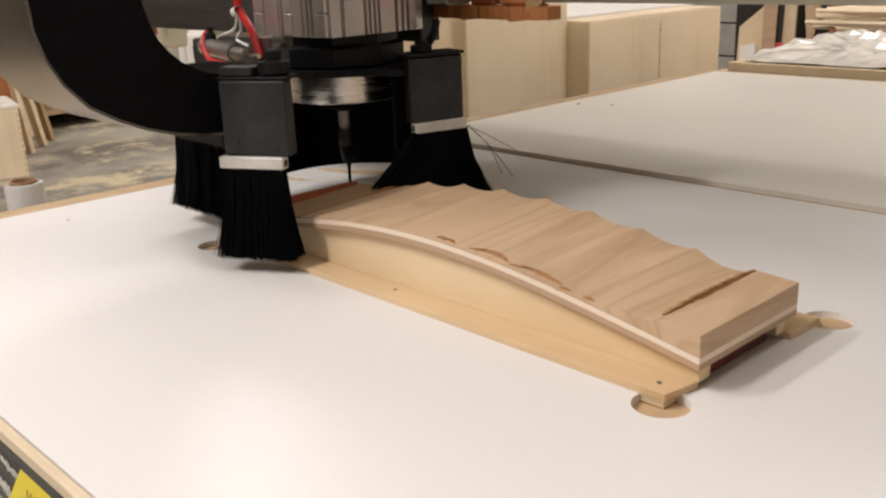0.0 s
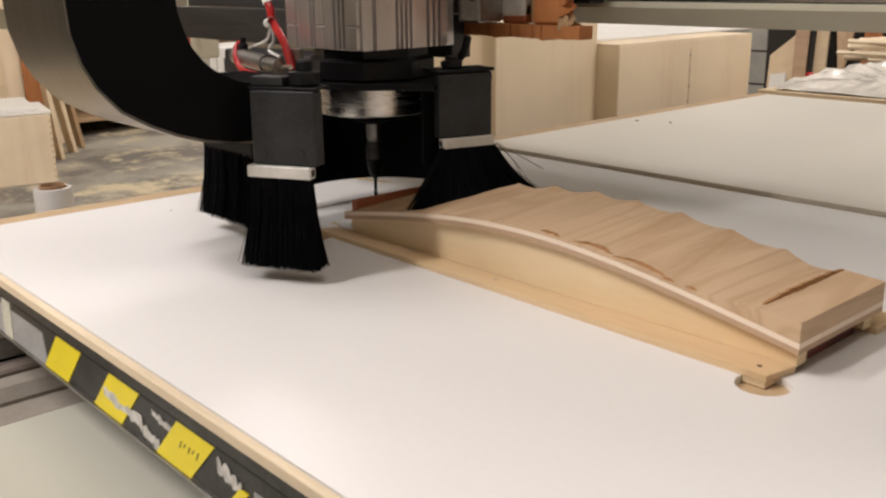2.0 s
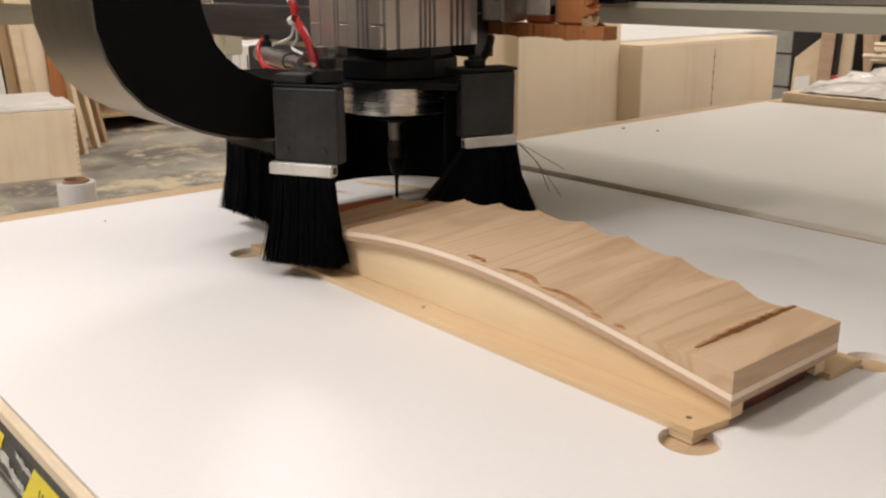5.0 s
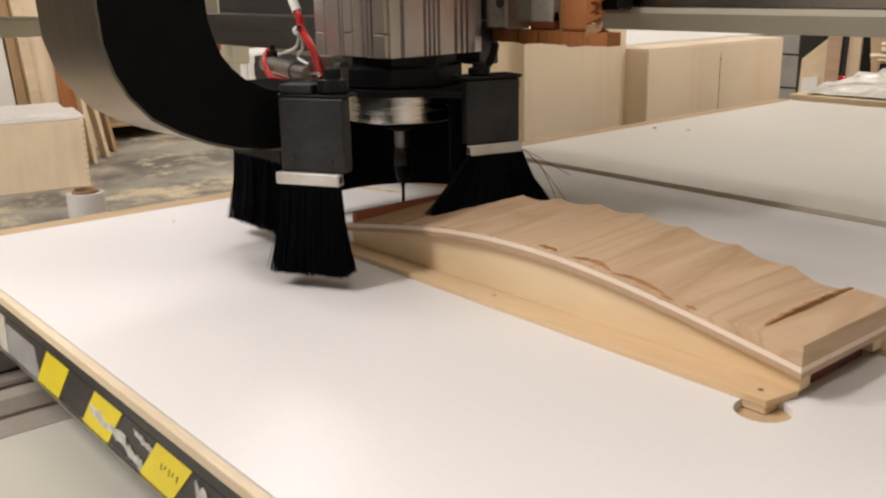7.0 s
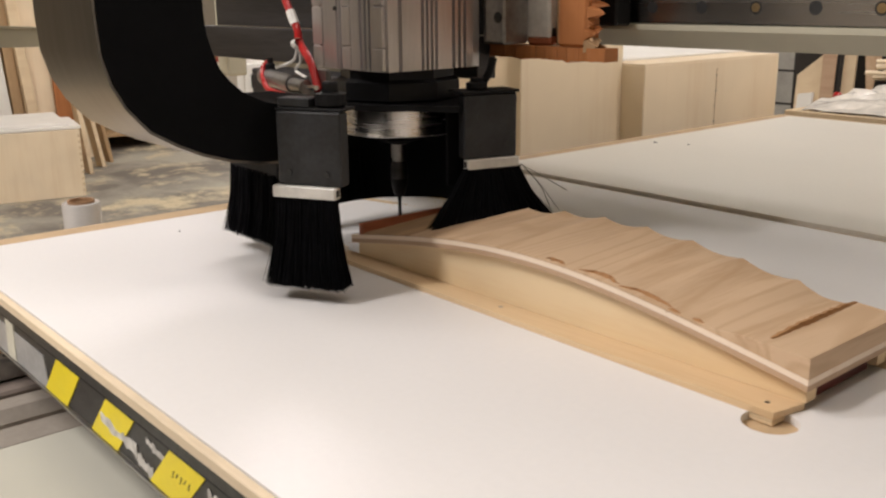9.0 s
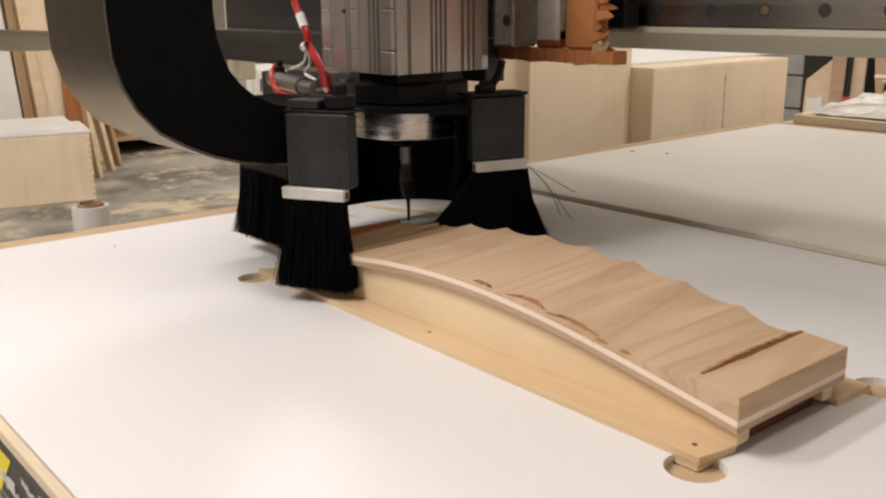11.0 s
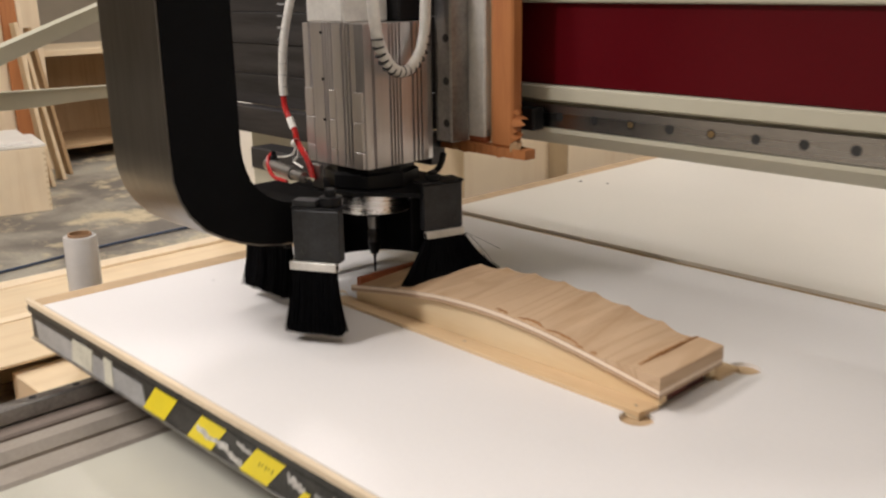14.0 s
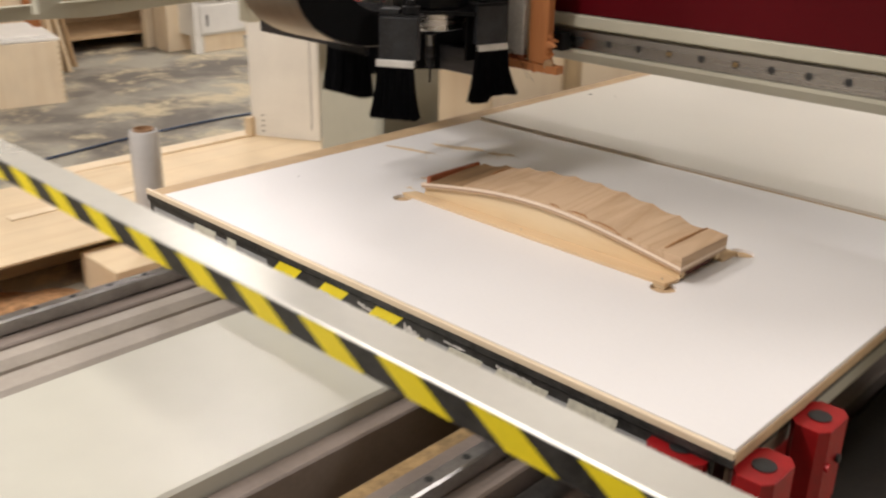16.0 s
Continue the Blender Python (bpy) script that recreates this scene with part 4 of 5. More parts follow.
def carriage():
    th = thing("gantry_carriage", "steel carriage with rust-brown wooden guard riding on the gantry", "carriage", (0, 0, Z0))
    for k in range(7):
        part("back_plate", box(-0.40, 0.60, 0.655 + 0.004 * (k % 2), 0.690, 0.302 + k * 0.075, 0.3765 + k * 0.075, 0.0015), DARK_STEEL, th, "ridged dark steel plate")
    part("bottom_bar", box(-0.41, 0.50, 0.615, 0.654, 0.238, 0.3015, 0.0015), DARK_STEEL, th)
    part("pale_block", box(0.560, 0.612, 0.652, 0.690, 0.30, 0.80, 0.003), ALU_WHITE, th, "pale spacer block")
    g = part("guard", box(0.636, 0.690, 0.642, 0.672, 0.2905, 0.82, 0.004), ORANGE_WOOD, th, "rust-brown wooden guard")
    part("inner_board", box(0.6125, 0.6357, 0.664, 0.700, 0.2905, 0.82, 0.003), OAK_DARK, g, "dark recessed board")
    part("inner_board", box(0.565, 0.612, 0.654, 0.700, 0.2905, 0.318, 0.003), RED_WOOD, g)
    rnd = random.Random(5)
    ledge = bmesh.new()
    n = 40
    front, back = [], []
    for k in range(n + 1):
        x = 0.487 + 0.238 * k / n
        y = 0.640 + 0.003 * noise.noise(Vector((k * 0.7, 2, 0)))
        lo = 0.2715 - 0.004 * max(0.0, noise.noise(Vector((k * 0.33, 5, 0)))) + 0.0012 * rnd.random()
        front.append([ledge.verts.new((x, y, lo)), ledge.verts.new((x, y, 0.290))])
        back.append([ledge.verts.new((x, 0.668, lo)), ledge.verts.new((x, 0.668, 0.290))])
    for k in range(n):
        for a, b in ((front[k], front[k + 1]), (back[k + 1], back[k])):
            ledge.faces.new((a[0], b[0], b[1], a[1]))
        ledge.faces.new((front[k][1], front[k + 1][1], back[k + 1][1], back[k][1]))
        ledge.faces.new((front[k][0], back[k][0], back[k + 1][0], front[k + 1][0]))
    for q in (0, n):
        ledge.faces.new((front[q][0], front[q][1], back[q][1], back[q][0]))
    part("ledge", ledge, ORANGE_WOOD, g, "splintered wooden ledge")
    for k in range(16):
        z = 0.291 + 0.075 * rnd.random() ** 1.7
        a, b = 0.006 + 0.022 * rnd.random(), 0.003 + 0.007 * rnd.random()
        y = rnd.uniform(0.646, 0.666)
        spl = bmesh.new()
        base = [spl.verts.new((0.689, y + dy, z + dz)) for dy, dz in ((-b, -b * 0.8), (b, -b), (b * 0.6, b), (-b, b * 0.7))]
        tip = [spl.verts.new((0.690 + a * w, y + rnd.uniform(-0.008, 0.004), z + dz)) for w, dz in ((1.0, -0.002), (0.7, 0.003))]
        spl.faces.new(base)
        spl.faces.new((base[0], base[1], tip[0]))
        spl.faces.new((base[1], base[2], tip[1], tip[0]))
        spl.faces.new((base[2], base[3], tip[1]))
        spl.faces.new((base[3], base[0], tip[0], tip[1]))
        part("splinter", spl, ORANGE_WOOD if k % 3 else OAK_DARK, g)
    part("bearing_block", box(0.25, 0.70, 0.6915, 0.725, 0.318, 0.36, 0.003), BLACK, th, "black bearing block")
    return th


CARRIAGE = carriage()


# ---- the fixed gantry ----
def gantry():
    th = thing("gantry", "cream and dark red steel gantry with bright linear rails", "gantry", (0, 0, Z0))
    x0, x1 = -0.42, 1.90
    part("beam", box(x0, x1, 0.752, 1.24, 0.289, 0.86, 0.006), CREAM, th, "cream painted box beam")
    part("lower_lip", prism_x([(0.7518, 0.2885), (0.730, 0.3125), (0.730, 0.3205), (0.7518, 0.3205)], x0, x1), CREAM, th, "sloping cream lower lip")
    part("lower_ledge", box(x0, x1, 0.728, 0.7515, 0.372, 0.401, 0.003), CREAM, th)
    part("upper_ledge", box(x0, x1, 0.728, 0.7515, 0.552, 0.580, 0.003), CREAM, th)
    part("red_panel", box(x0 + 0.02, x1 - 0.02, 0.742, 0.7515, 0.402, 0.551, 0.001), RED, th, "glossy dark red panel")
    for zc, nm in ((0.343, "lower_rail"), (0.605, "upper_rail")):
        prof = [(0.7515, zc - 0.020), (0.741, zc - 0.020), (0.739, zc - 0.014), (0.737, zc - 0.014), (0.7345, zc - 0.021), (0.7345, zc + 0.021), (0.737, zc + 0.014), (0.739, zc + 0.014), (0.741, zc + 0.020), (0.7515, zc + 0.020)]
        rail = part(nm, prism_x(prof, x0 + 0.05, x1 - 0.05), RAIL_STEEL, th, "bright steel linear rail with countersunk bolts")
        for k in range(-12, 13):
            xb = 0.888 + 0.08 * k
            if xb < x0 + 0.07 or xb > x1 - 0.07:
                continue
            bm = bmesh.new()
            tube((xb, 0.7342, zc), (xb, 0.7346, zc), 0.0085, seg=18, bm=bm)
            hole = part("bolt_hole", bm, INK, rail)
            if k in (0, 2):
                bm = bmesh.new()
                tube((xb, 0.7336, zc), (xb, 0.7342, zc), 0.0058, seg=14, bm=bm)
                part("plug", bm, BRASS, hole)
    part("top_rail_cover", box(x0, x1, 0.735, 0.7515, 0.632, 0.70, 0.003), CREAM, th)
    # legs
    leg = part("leg", box(1.640, 1.90, 0.66, 1.06, -0.90, 0.225, 0.03), CREAM, th, "cream upright with rounded corners", True)
    part("foot_bracket", box(1.565, 1.72, 0.70, 0.99, 0.2255, 0.2885, 0.006), CREAM_DIRTY, leg)
    part("leg", box(-0.40, -0.10, 0.76, 1.04, -0.90, 0.2885, 0.02), CREAM, th, "cream upright with rounded corners", True)
    return th


GANTRY = gantry()


# ---- the machine's bed below the table ----
def bed():
    th = thing("machine_bed", "cream steel machine bed with covers and linear rails under the table", "machine base", (0, 0, Z0))
    part("cover", box(0.437, 0.886, -1.75, 2.5, -0.30, -0.155, 0.006), CREAM_DIRTY, th, "cream sheet-metal cover")
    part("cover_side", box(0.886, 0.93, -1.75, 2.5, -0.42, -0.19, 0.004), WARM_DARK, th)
    for xa, xb, z, mat in ((0.158, 0.236, -0.200, BROWN_GREY), (0.243, 0.332, -0.212, BROWN_GREY), (0.336, 0.4365, -0.262, WARM_DARK)):
        part("profile_beam", box(xa, xb, -1.75, 2.5, z - 0.09, z, 0.016), mat, th, "smooth grey-brown guide cover")
    for xr in (0.112, 1.118):
        r = part("bed_rail", box(xr, xr + 0.032, -1.75, 2.5, -0.19, -0.155, 0.004), DULL_STEEL, th, "dark oiled linear rail")
        for k in range(50):
            yb = -1.7 + 0.085 * k
            b = lathe([(0.0075, -0.1548), (0.0075, -0.1542)], (xr + 0.016, yb, 0), 12)
            part("bolt_hole", b, INK, r)
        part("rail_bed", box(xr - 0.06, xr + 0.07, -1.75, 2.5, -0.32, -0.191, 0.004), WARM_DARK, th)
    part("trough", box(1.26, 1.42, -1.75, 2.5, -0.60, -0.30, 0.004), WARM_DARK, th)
    part("dusty_ledge", box(1.005, 1.056, -1.75, 2.5, -0.36, -0.215, 0.004), SAWDUST_BROWN, th, "ledge caked with sawdust")
    part("red_motor", box(1.30, 1.45, 0.10, 0.34, -0.299, -0.15, 0.012), RED_CLAMP, th, "dark red drive housing")
    bm = bmesh.new()
    tube((1.235, -1.7, -0.235), (1.235, 2.4, -0.235), 0.035, seg=24, bm=bm)
    part("drive_screw", bm, DULL_STEEL, th, "steel drive tube", True)
    part("frame", box(0.02, 1.45, -1.70, 2.45, -0.90, -0.605, 0.01), WARM_DARK, th, "brown-grey steel frame")
    # added box: its dark colour stands in for the shaded floor beside the bed
    part("shade_skirt", box(1.455, 1.63, -1.2, 2.3, -0.90, -0.28, 0.01), DARK, th, "added dark brown skirt standing in for the shade beside the bed")
    for y in (-1.6, 0.4, 2.2):
        part("cross_member", box(-0.02, 1.42, y, y + 0.14, -0.603, -0.33, 0.008), WARM_DARK, th)
    return th


bed()


# ---- safety bar ----
def safety_bar():
    th = thing("safety_bar", "pale steel bar with black and yellow hazard tape", "safety bar", (0, 0, Z0))
    bar = part("bar", box(-0.9, 2.75, -0.590, -0.540, 0.262, 0.294, 0.0015), GALV, th, "pale galvanised square bar")
    part("black_tape", box(-0.89, 2.74, -0.5912, -0.5898, 0.263, 0.2915, 0), BLACK_TAPE, bar, "black tape")
    k0 = -18
    for k in range(k0, 13):
        xr = 1.214 + 0.118 * k
        bm = bmesh.new()
        pts = ((xr - 0.056, 0.2915), (xr, 0.2915), (xr + 0.045, 0.263), (xr - 0.011, 0.263))
        f = [bm.verts.new((x, -0.5919, z)) for x, z in pts]
        g = [bm.verts.new((x, -0.5905, z)) for x, z in pts]
        bm.faces.new(f)
        for q in range(4):
            bm.faces.new((f[q], f[(q + 1) % 4], g[(q + 1) % 4], g[q]))
        part("yellow_stripe", bm, YELLOW, bar)
    for x in (-0.85, 2.70):
        part("post", box(x - 0.025, x + 0.025, -0.588, -0.542, -0.90, 0.2615, 0.003), ALU_WHITE, th)
    return th


safety_bar()


# ---- things round the machine ----
def carton(name, x0, x1, y0, y1, z1, label, mat, z0=0.0, seams=()):
    th = thing(name, label, "crate", (0, 0, 0), "plywood crates")
    b = part("body", box(x0, x1, y0, y1, z0, z1 - 0.004, 0.003), mat, th)
    part("lid", box(x0 + 0.001, x1 - 0.001, y0 + 0.001, y1 - 0.001, z1 - 0.0038, z1, 0.001), mat, th, "thin plywood lid")
    for ys in seams:
        part("seam", box(x1 + 0.0003, x1 + 0.0012, ys - 0.0008, ys + 0.0008, z0 + 0.02, z1 - 0.03, 0), MDF, b)
        for k in range(20):
            part("staple", box(x1 + 0.001, x1 + 0.003, ys - 0.004, ys - 0.001, z0 + 0.05 + 0.05 * k, z0 + 0.055 + 0.05 * k, 0), INK, b)
    return th


carton("plywood_crate", -0.95, -0.222, 1.96, 2.71, Z0 + 0.155, "large pale plywood crate with stapled seams beside the router", PLY_PALE, seams=(2.335,))
carton("plywood_crate", -1.20, -0.308, 1.52, 1.962, Z0 + 0.235, "tall pale plywood crate beside the router", PLY_PALE)
single("white_board", box(-1.6, -0.36, 1.98, 3.3, Z0 + 0.1555, Z0 + 0.162, 0.001), WHITE_PAINT, "white board lying on a plywood crate", "board")


def film_roll():
    th = thing("stretch_film_roll", "tall roll of clear stretch film standing on boards", "film roll", (-1.318, 0.628, 0.188))
    part("film", lathe([(0.055, 0.0), (0.057, 0.004), (0.057, 0.462), (0.054, 0.468), (0.041, 0.468), (0.040, 0.40)], (0, 0, 0), 40), FILM, th, "milky wound film", True)
    part("core", lathe([(0.0395, 0.30), (0.0395, 0.476), (0.034, 0.476), (0.034, 0.31)], (0, 0, 0), 32), CARD, th, "brown cardboard core", True)
    return th


film_roll()


def platform():
    th = thing("board_stack", "low stack of pale plywood boards on the floor", "board stack", (0, 0, 0))
    part("board", box(-2.47, -1.16, 0.62, 2.15, 0.165, 0.185, 0.002), PLY_FLAT, th)
    part("edge_lath", box(-2.50, -2.40, 0.62, 2.12, 0.1855, 0.20, 0.002), PLY_PALE, th)
    part("top_sheet", box(-2.38, -1.47, -1.20, 1.02, 0.1860, 0.198, 0.002), PLY_FLAT, th, "thin tan plywood sheet")
    part("lath", box(-1.98, -1.92, 0.30, 0.98, 0.1985, 0.206, 0.002), PLY_PALE, th, "loose pale lath")
    part("bearer", box(-2.40, -2.30, -1.10, 2.10, 0.0, 0.1645, 0.003), PLY_FLAT, th)
    part("bearer", box(-1.30, -1.20, 0.64, 2.10, 0.0, 0.1645, 0.003), PLY_FLAT, th)
    part("bearer", box(-1.90, -1.80, -1.10, 2.10, 0.0, 0.1645, 0.003), PLY_FLAT, th)
    part("block", box(-1.52, -1.22, 0.40, 0.615, 0.0, 0.150, 0.004), PLY_FLAT, th, "thick pale wooden block")
    part("block", box(-1.15, -0.95, 0.75, 1.60, 0.0, 0.150, 0.004), PLY_FLAT, th)
    part("stiffener", box(-1.20, -0.20, 0.66, 0.72, 0.0, 0.12, 0.003), PLY_FLAT, th)
    return th


platform()
heap = bmesh.new()
for cx, cy, rr, hh in ((-1.35, 0.05, 0.34, 0.06), (-1.05, 0.25, 0.30, 0.05), (-1.5, -0.4, 0.4, 0.07), (-0.6, 0.5, 0.35, 0.05)):
    rings = []
    for q in range(6):
        u = q / 5
        rings.append([heap.verts.new((cx + rr * (1 - u) * (1 + 0.25 * noise.noise(Vector((k * 0.7, cx, u)))) * math.cos(k * math.pi / 12), cy + rr * (1 - u) * math.sin(k * math.pi / 12), 0.001 + hh * u ** 0.7 * (1 + 0.3 * noise.noise(Vector((k, cy * 5, u * 3)))))) for k in range(24)])
    for a, b in zip(rings, rings[1:]):
        for k in range(24):
            heap.faces.new((a[k], a[(k + 1) % 24], b[(k + 1) % 24], b[k]))
single("sawdust_heap", heap, ORANGE_DUST, "orange-brown heaps of sawdust on the floor", "sawdust", kind="stuff", smooth=True)


def white_carcass():
    th = thing("cabinet_carcass", "white cabinet carcass with unfinished wood edges", "cabinet", (-2.42, 1.88, 0.186, 0, 0, 27))
    part("side_panel", box(0.0, 0.40, 0.0, 0.018, 0.0, 0.72, 0.001), WHITE_PAINT, th, "white laminated side")
    part("edge", box(0.4005, 0.418, -0.001, 0.020, 0.0, 0.72, 0.001), WHITE_PAINT, th, "raw wood edge")
    part("side_panel", box(0.019, 0.428, 0.532, 0.55, 0.0, 0.70, 0.001), WHITE_PAINT, th)
    part("back_panel", box(0.0, 0.018, 0.0185, 0.55, 0.0, 0.72, 0.001), WHITE_PAINT, th)
    part("top_rail", box(0.019, 0.40, 0.0205, 0.55, 0.7005, 0.72, 0.001), WHITE_PAINT, th)
    part("kick_block", box(-0.02, 0.02, -0.05, -0.001, 0.0, 0.11, 0.002), PLY_FLAT, th, "short raw wood block")
    for k in range(4):
        b = bmesh.new()
        tube((0.07, -0.0006, 0.03 + 0.03 * k), (0.07, 0.001, 0.03 + 0.03 * k), 0.006, seg=10, bm=b)
        part("peg_hole", b, INK, th)
    part("groove", box(0.37, 0.374, -0.0006, 0.0005, 0.06, 0.70, 0), INK, th)
    return th


white_carcass()


def drawer_box():
    th = thing("drawer_box", "pale dovetailed wooden drawer box with white panels on top", "drawer box", (-4.62, 1.80, 0, 0, 0, -12))
    part("front", box(-0.02, 0.0, -0.90, 0.0, 0.0, 0.44, 0.002), PLY_PALE, th, "pale beech front")
    part("side", box(-0.62, -0.0205, -0.02, 0.0, 0.0, 0.44, 0.002), PLY_PALE, th)
    part("side", box(-0.62, -0.0205, -0.90, -0.88, 0.0, 0.44, 0.002), PLY_PALE, th)
    part("back", box(-0.64, -0.6205, -0.90, 0.0, 0.0, 0.44, 0.002), PLY_PALE, th)
    part("bottom", box(-0.62, -0.0205, -0.879, -0.0205, 0.02, 0.03, 0.0), PLY_PALE, th)
    for k in range(10):
        part("dovetail", box(-0.012, 0.0012, -0.016, 0.0012, 0.03 + 0.04 * k, 0.048 + 0.04 * k, 0), PLY_EDGE, th)
    return th


drawer_box()
single("white_board", box(-0.55, 0.0, -0.85, 0.02, 0.0, 0.018, 0.001), WHITE_PAINT, "white board lying on a drawer box", "board", "white boards", at=(-4.65, 1.80, 0.442, 0, 0, -12))
single("white_board", box(-0.55, 0.0, -0.60, 0.02, 0.0, 0.018, 0.001), WHITE_PAINT, "white board lying on a drawer box", "board", "white boards", at=(-4.72, 1.74, 0.4615, 0, 1.5, -10))


def leaning_boards():
    # x, y, width, height, thickness, lean back, lean sideways, material, colour
    spec = [(-5.62, 0.62, 0.60, 2.1, 0.03, -5, 0, WHITE_PAINT, "white"), (-5.56, 1.30, 0.40, 2.0, 0.03, -4, 3, WHITE_PAINT, "white"),
            (-5.60, 1.715, 0.075, 2.2, 0.05, -4, 2, TAN_WOOD, "brown"), (-5.52, 1.80, 0.07, 2.2, 0.05, -5, 3, PLY_FLAT, "tan"),
            (-5.62, 1.80, 0.19, 2.3, 0.03, -3, 0, PLY_PALE, "cream"), (-5.58, 1.995, 0.115, 2.2, 0.03, -3, 0, ORANGE_WOOD, "red-brown"),
            (-5.60, 2.12, 0.03, 2.0, 0.10, -3, 0, PLY_PALE, "cream"),
            (-5.38, 2.11, 0.03, 1.25, 0.10, -5, 4, PLY_FLAT, "tan"), (-5.60, 2.29, 0.03, 1.3, 0.13, -4, 8, PLY_FLAT, "tan"), (-5.78, 2.42, 0.03, 1.2, 0.11, -3, 8, TAN_WOOD, "brown"),
            (-6.14, 2.06, 0.42, 2.3, 0.03, -1, 0, PLY_PALE, "wide cream")]
    for x, y, w, h, t, back, side, mat, col in spec:
        single("leaning_board", box(-t, 0, 0, w, 0, h, 0.003), mat, col + " wooden board leaning upright on the floor", "board", "leaning boards", at=(x, y, 0.0, side, back, 0))
    single("board_rack", box(-6.02, -5.92, -1.6, 2.0, 0, 2.3, 0.004), PLY_FLAT, "upright plywood rack behind leaning boards", "rack")


leaning_boards()


def workbench():
    th = thing("workbench", "long pale plywood workbench with a dark open front", "workbench", (0, 0, 0))
    part("top", box(-7.2, -6.2, 2.2, 5.6, 0.93, 0.98, 0.004), PLY_FLAT, th)
    for y in (2.25, 3.35, 4.4, 5.5):
        part("post", box(-6.30, -6.21, y, y + 0.09, 0.0, 0.929, 0.004), PLY_PALE, th)
    part("back_panel", box(-7.2, -7.15, 2.2, 5.6, 0.0, 0.929, 0.004), TAN_WOOD, th)
    part("shelf", box(-7.14, -6.32, 2.3, 5.5, 0.12, 0.15, 0.003), TAN_WOOD, th)
    return th


workbench()


def white_drawers():
    th = thing("drawer_cabinet", "small white drawer cabinet with bar handles", "cabinet", (-5.62, 3.50, 0))
    part("body", box(-0.5, 0.0, 0.0, 0.55, 0.16, 0.72, 0.003), WHITE_PAINT, th)
    part("leg", box(-0.08, 0.0, 0.0, 0.09, 0.0, 0.159, 0.003), WHITE_PAINT, th)
    part("plinth", box(-0.45, -0.03, 0.10, 0.54, 0.0, 0.159, 0.003), PLY_PALE, th)
    for z in (0.18, 0.46):
        d = part("drawer_front", box(0.0005, 0.018, 0.06, 0.54, z, z + 0.25, 0.004), WHITE_PAINT, th)
        part("handle", box(0.0185, 0.03, 0.12, 0.13, z + 0.06, z + 0.17, 0.002), DARK, d)
    return th


white_drawers()


def extinguisher():
    th = thing("fire_extinguisher", "red fire extinguisher standing by the bench", "fire extinguisher", (-6.0, 3.60, 0.55))
    part("bottle", lathe([(0.075, 0.0), (0.08, 0.01), (0.08, 0.40), (0.05, 0.46), (0.03, 0.48)], (0, 0, 0), 24), RED_HOSE, th, "", True)
    part("valve", lathe([(0.028, 0.481), (0.028, 0.53), (0.01, 0.55)], (0, 0, 0), 14), BLACK, th)
    return th


extinguisher()
single("extinguisher_stand", box(-6.12, -5.88, 3.38, 3.62, 0.0, 0.549, 0.004), PLY_PALE, "pale plywood box beside the bench", "box")
single("floor_cable", hose([(-3.35, -0.4, 0.012), (-3.33, 0.6, 0.012), (-3.32, 1.02, 0.012), (-3.42, 1.7, 0.012), (-3.43, 2.53, 0.012), (-3.2, 3.4, 0.012)], 0.008), BLUE, "dark blue cable lying on the floor", "cable", smooth=True)


def flat_arm(points, depths, thick):
    """A flat steel arm on edge: its top follows the points, its depth swells and tapers."""
    bm = bmesh.new()
    rows = []
    for k, (x, y, z) in enumerate(points):
        a, b = Vector(points[max(k - 1, 0)]), Vector(points[min(k + 1, len(points) - 1)])
        d = (b - a).normalized()
        n = Vector((-d.y, d.x, 0)).normalized() * thick / 2
        rows.append([bm.verts.new(c) for c in ((x - n.x, y - n.y, z), (x + n.x, y + n.y, z), (x + n.x, y + n.y, z - depths[k]), (x - n.x, y - n.y, z - depths[k]))])
    for a, b in zip(rows, rows[1:]):
        for k in range(4):
            bm.faces.new((a[k], a[(k + 1) % 4], b[(k + 1) % 4], b[k]))
    bm.faces.new(rows[0])
    bm.faces.new(rows[-1][::-1])
    return bm


def along(p, q, n):
    return [tuple(Vector(p).lerp(Vector(q), k / n)) for k in range(n + 1)]


def boom():
    th = thing("hose_boom", "pale painted steel arms beside the gantry", "boom arm", (0, 0, Z0))
    belly = [0.034 + 0.014 * math.exp(-((k - 8) / 4.2) ** 2) for k in range(25)]
    low = part("lower_arm", flat_arm(along((-0.88, -0.05, 0.316), (-1.43, 1.22, 0.237), 24), belly, 0.022), CREAM, th)
    part("arm_cap", flat_arm(along((-0.88, -0.05, 0.3225), (-1.43, 1.22, 0.2435), 24), [0.006] * 25, 0.034), CREAM, low)
    up = part("upper_arm", flat_arm(along((-0.66, 0.0, 0.366), (-1.43, 1.22, 0.665), 24), [0.040] * 25, 0.022), CREAM, th)
    part("arm_cap", flat_arm(along((-0.66, 0.0, 0.3725), (-1.43, 1.22, 0.6715), 24), [0.006] * 25, 0.032), CREAM, up)
    for x, y, z in ((-1.35, 1.03, 0.215),):
        part("bolt_head", lathe([(0.010, -0.006), (0.010, 0.004), (0.006, 0.006)], (x + 0.014, y - 0.004, z), 10), DULL_STEEL, low)
    part("end_plate", box(-1.47, -1.39, 1.20, 1.27, 0.10, 0.68, 0.006), CREAM, th)
    part("cross_arm", hose([(-1.40, 1.23, 0.40), (-0.85, 1.05, 0.44), (-0.421, 0.95, 0.47)], 0.022, 10), CREAM, th, "", True)
    return th


boom()


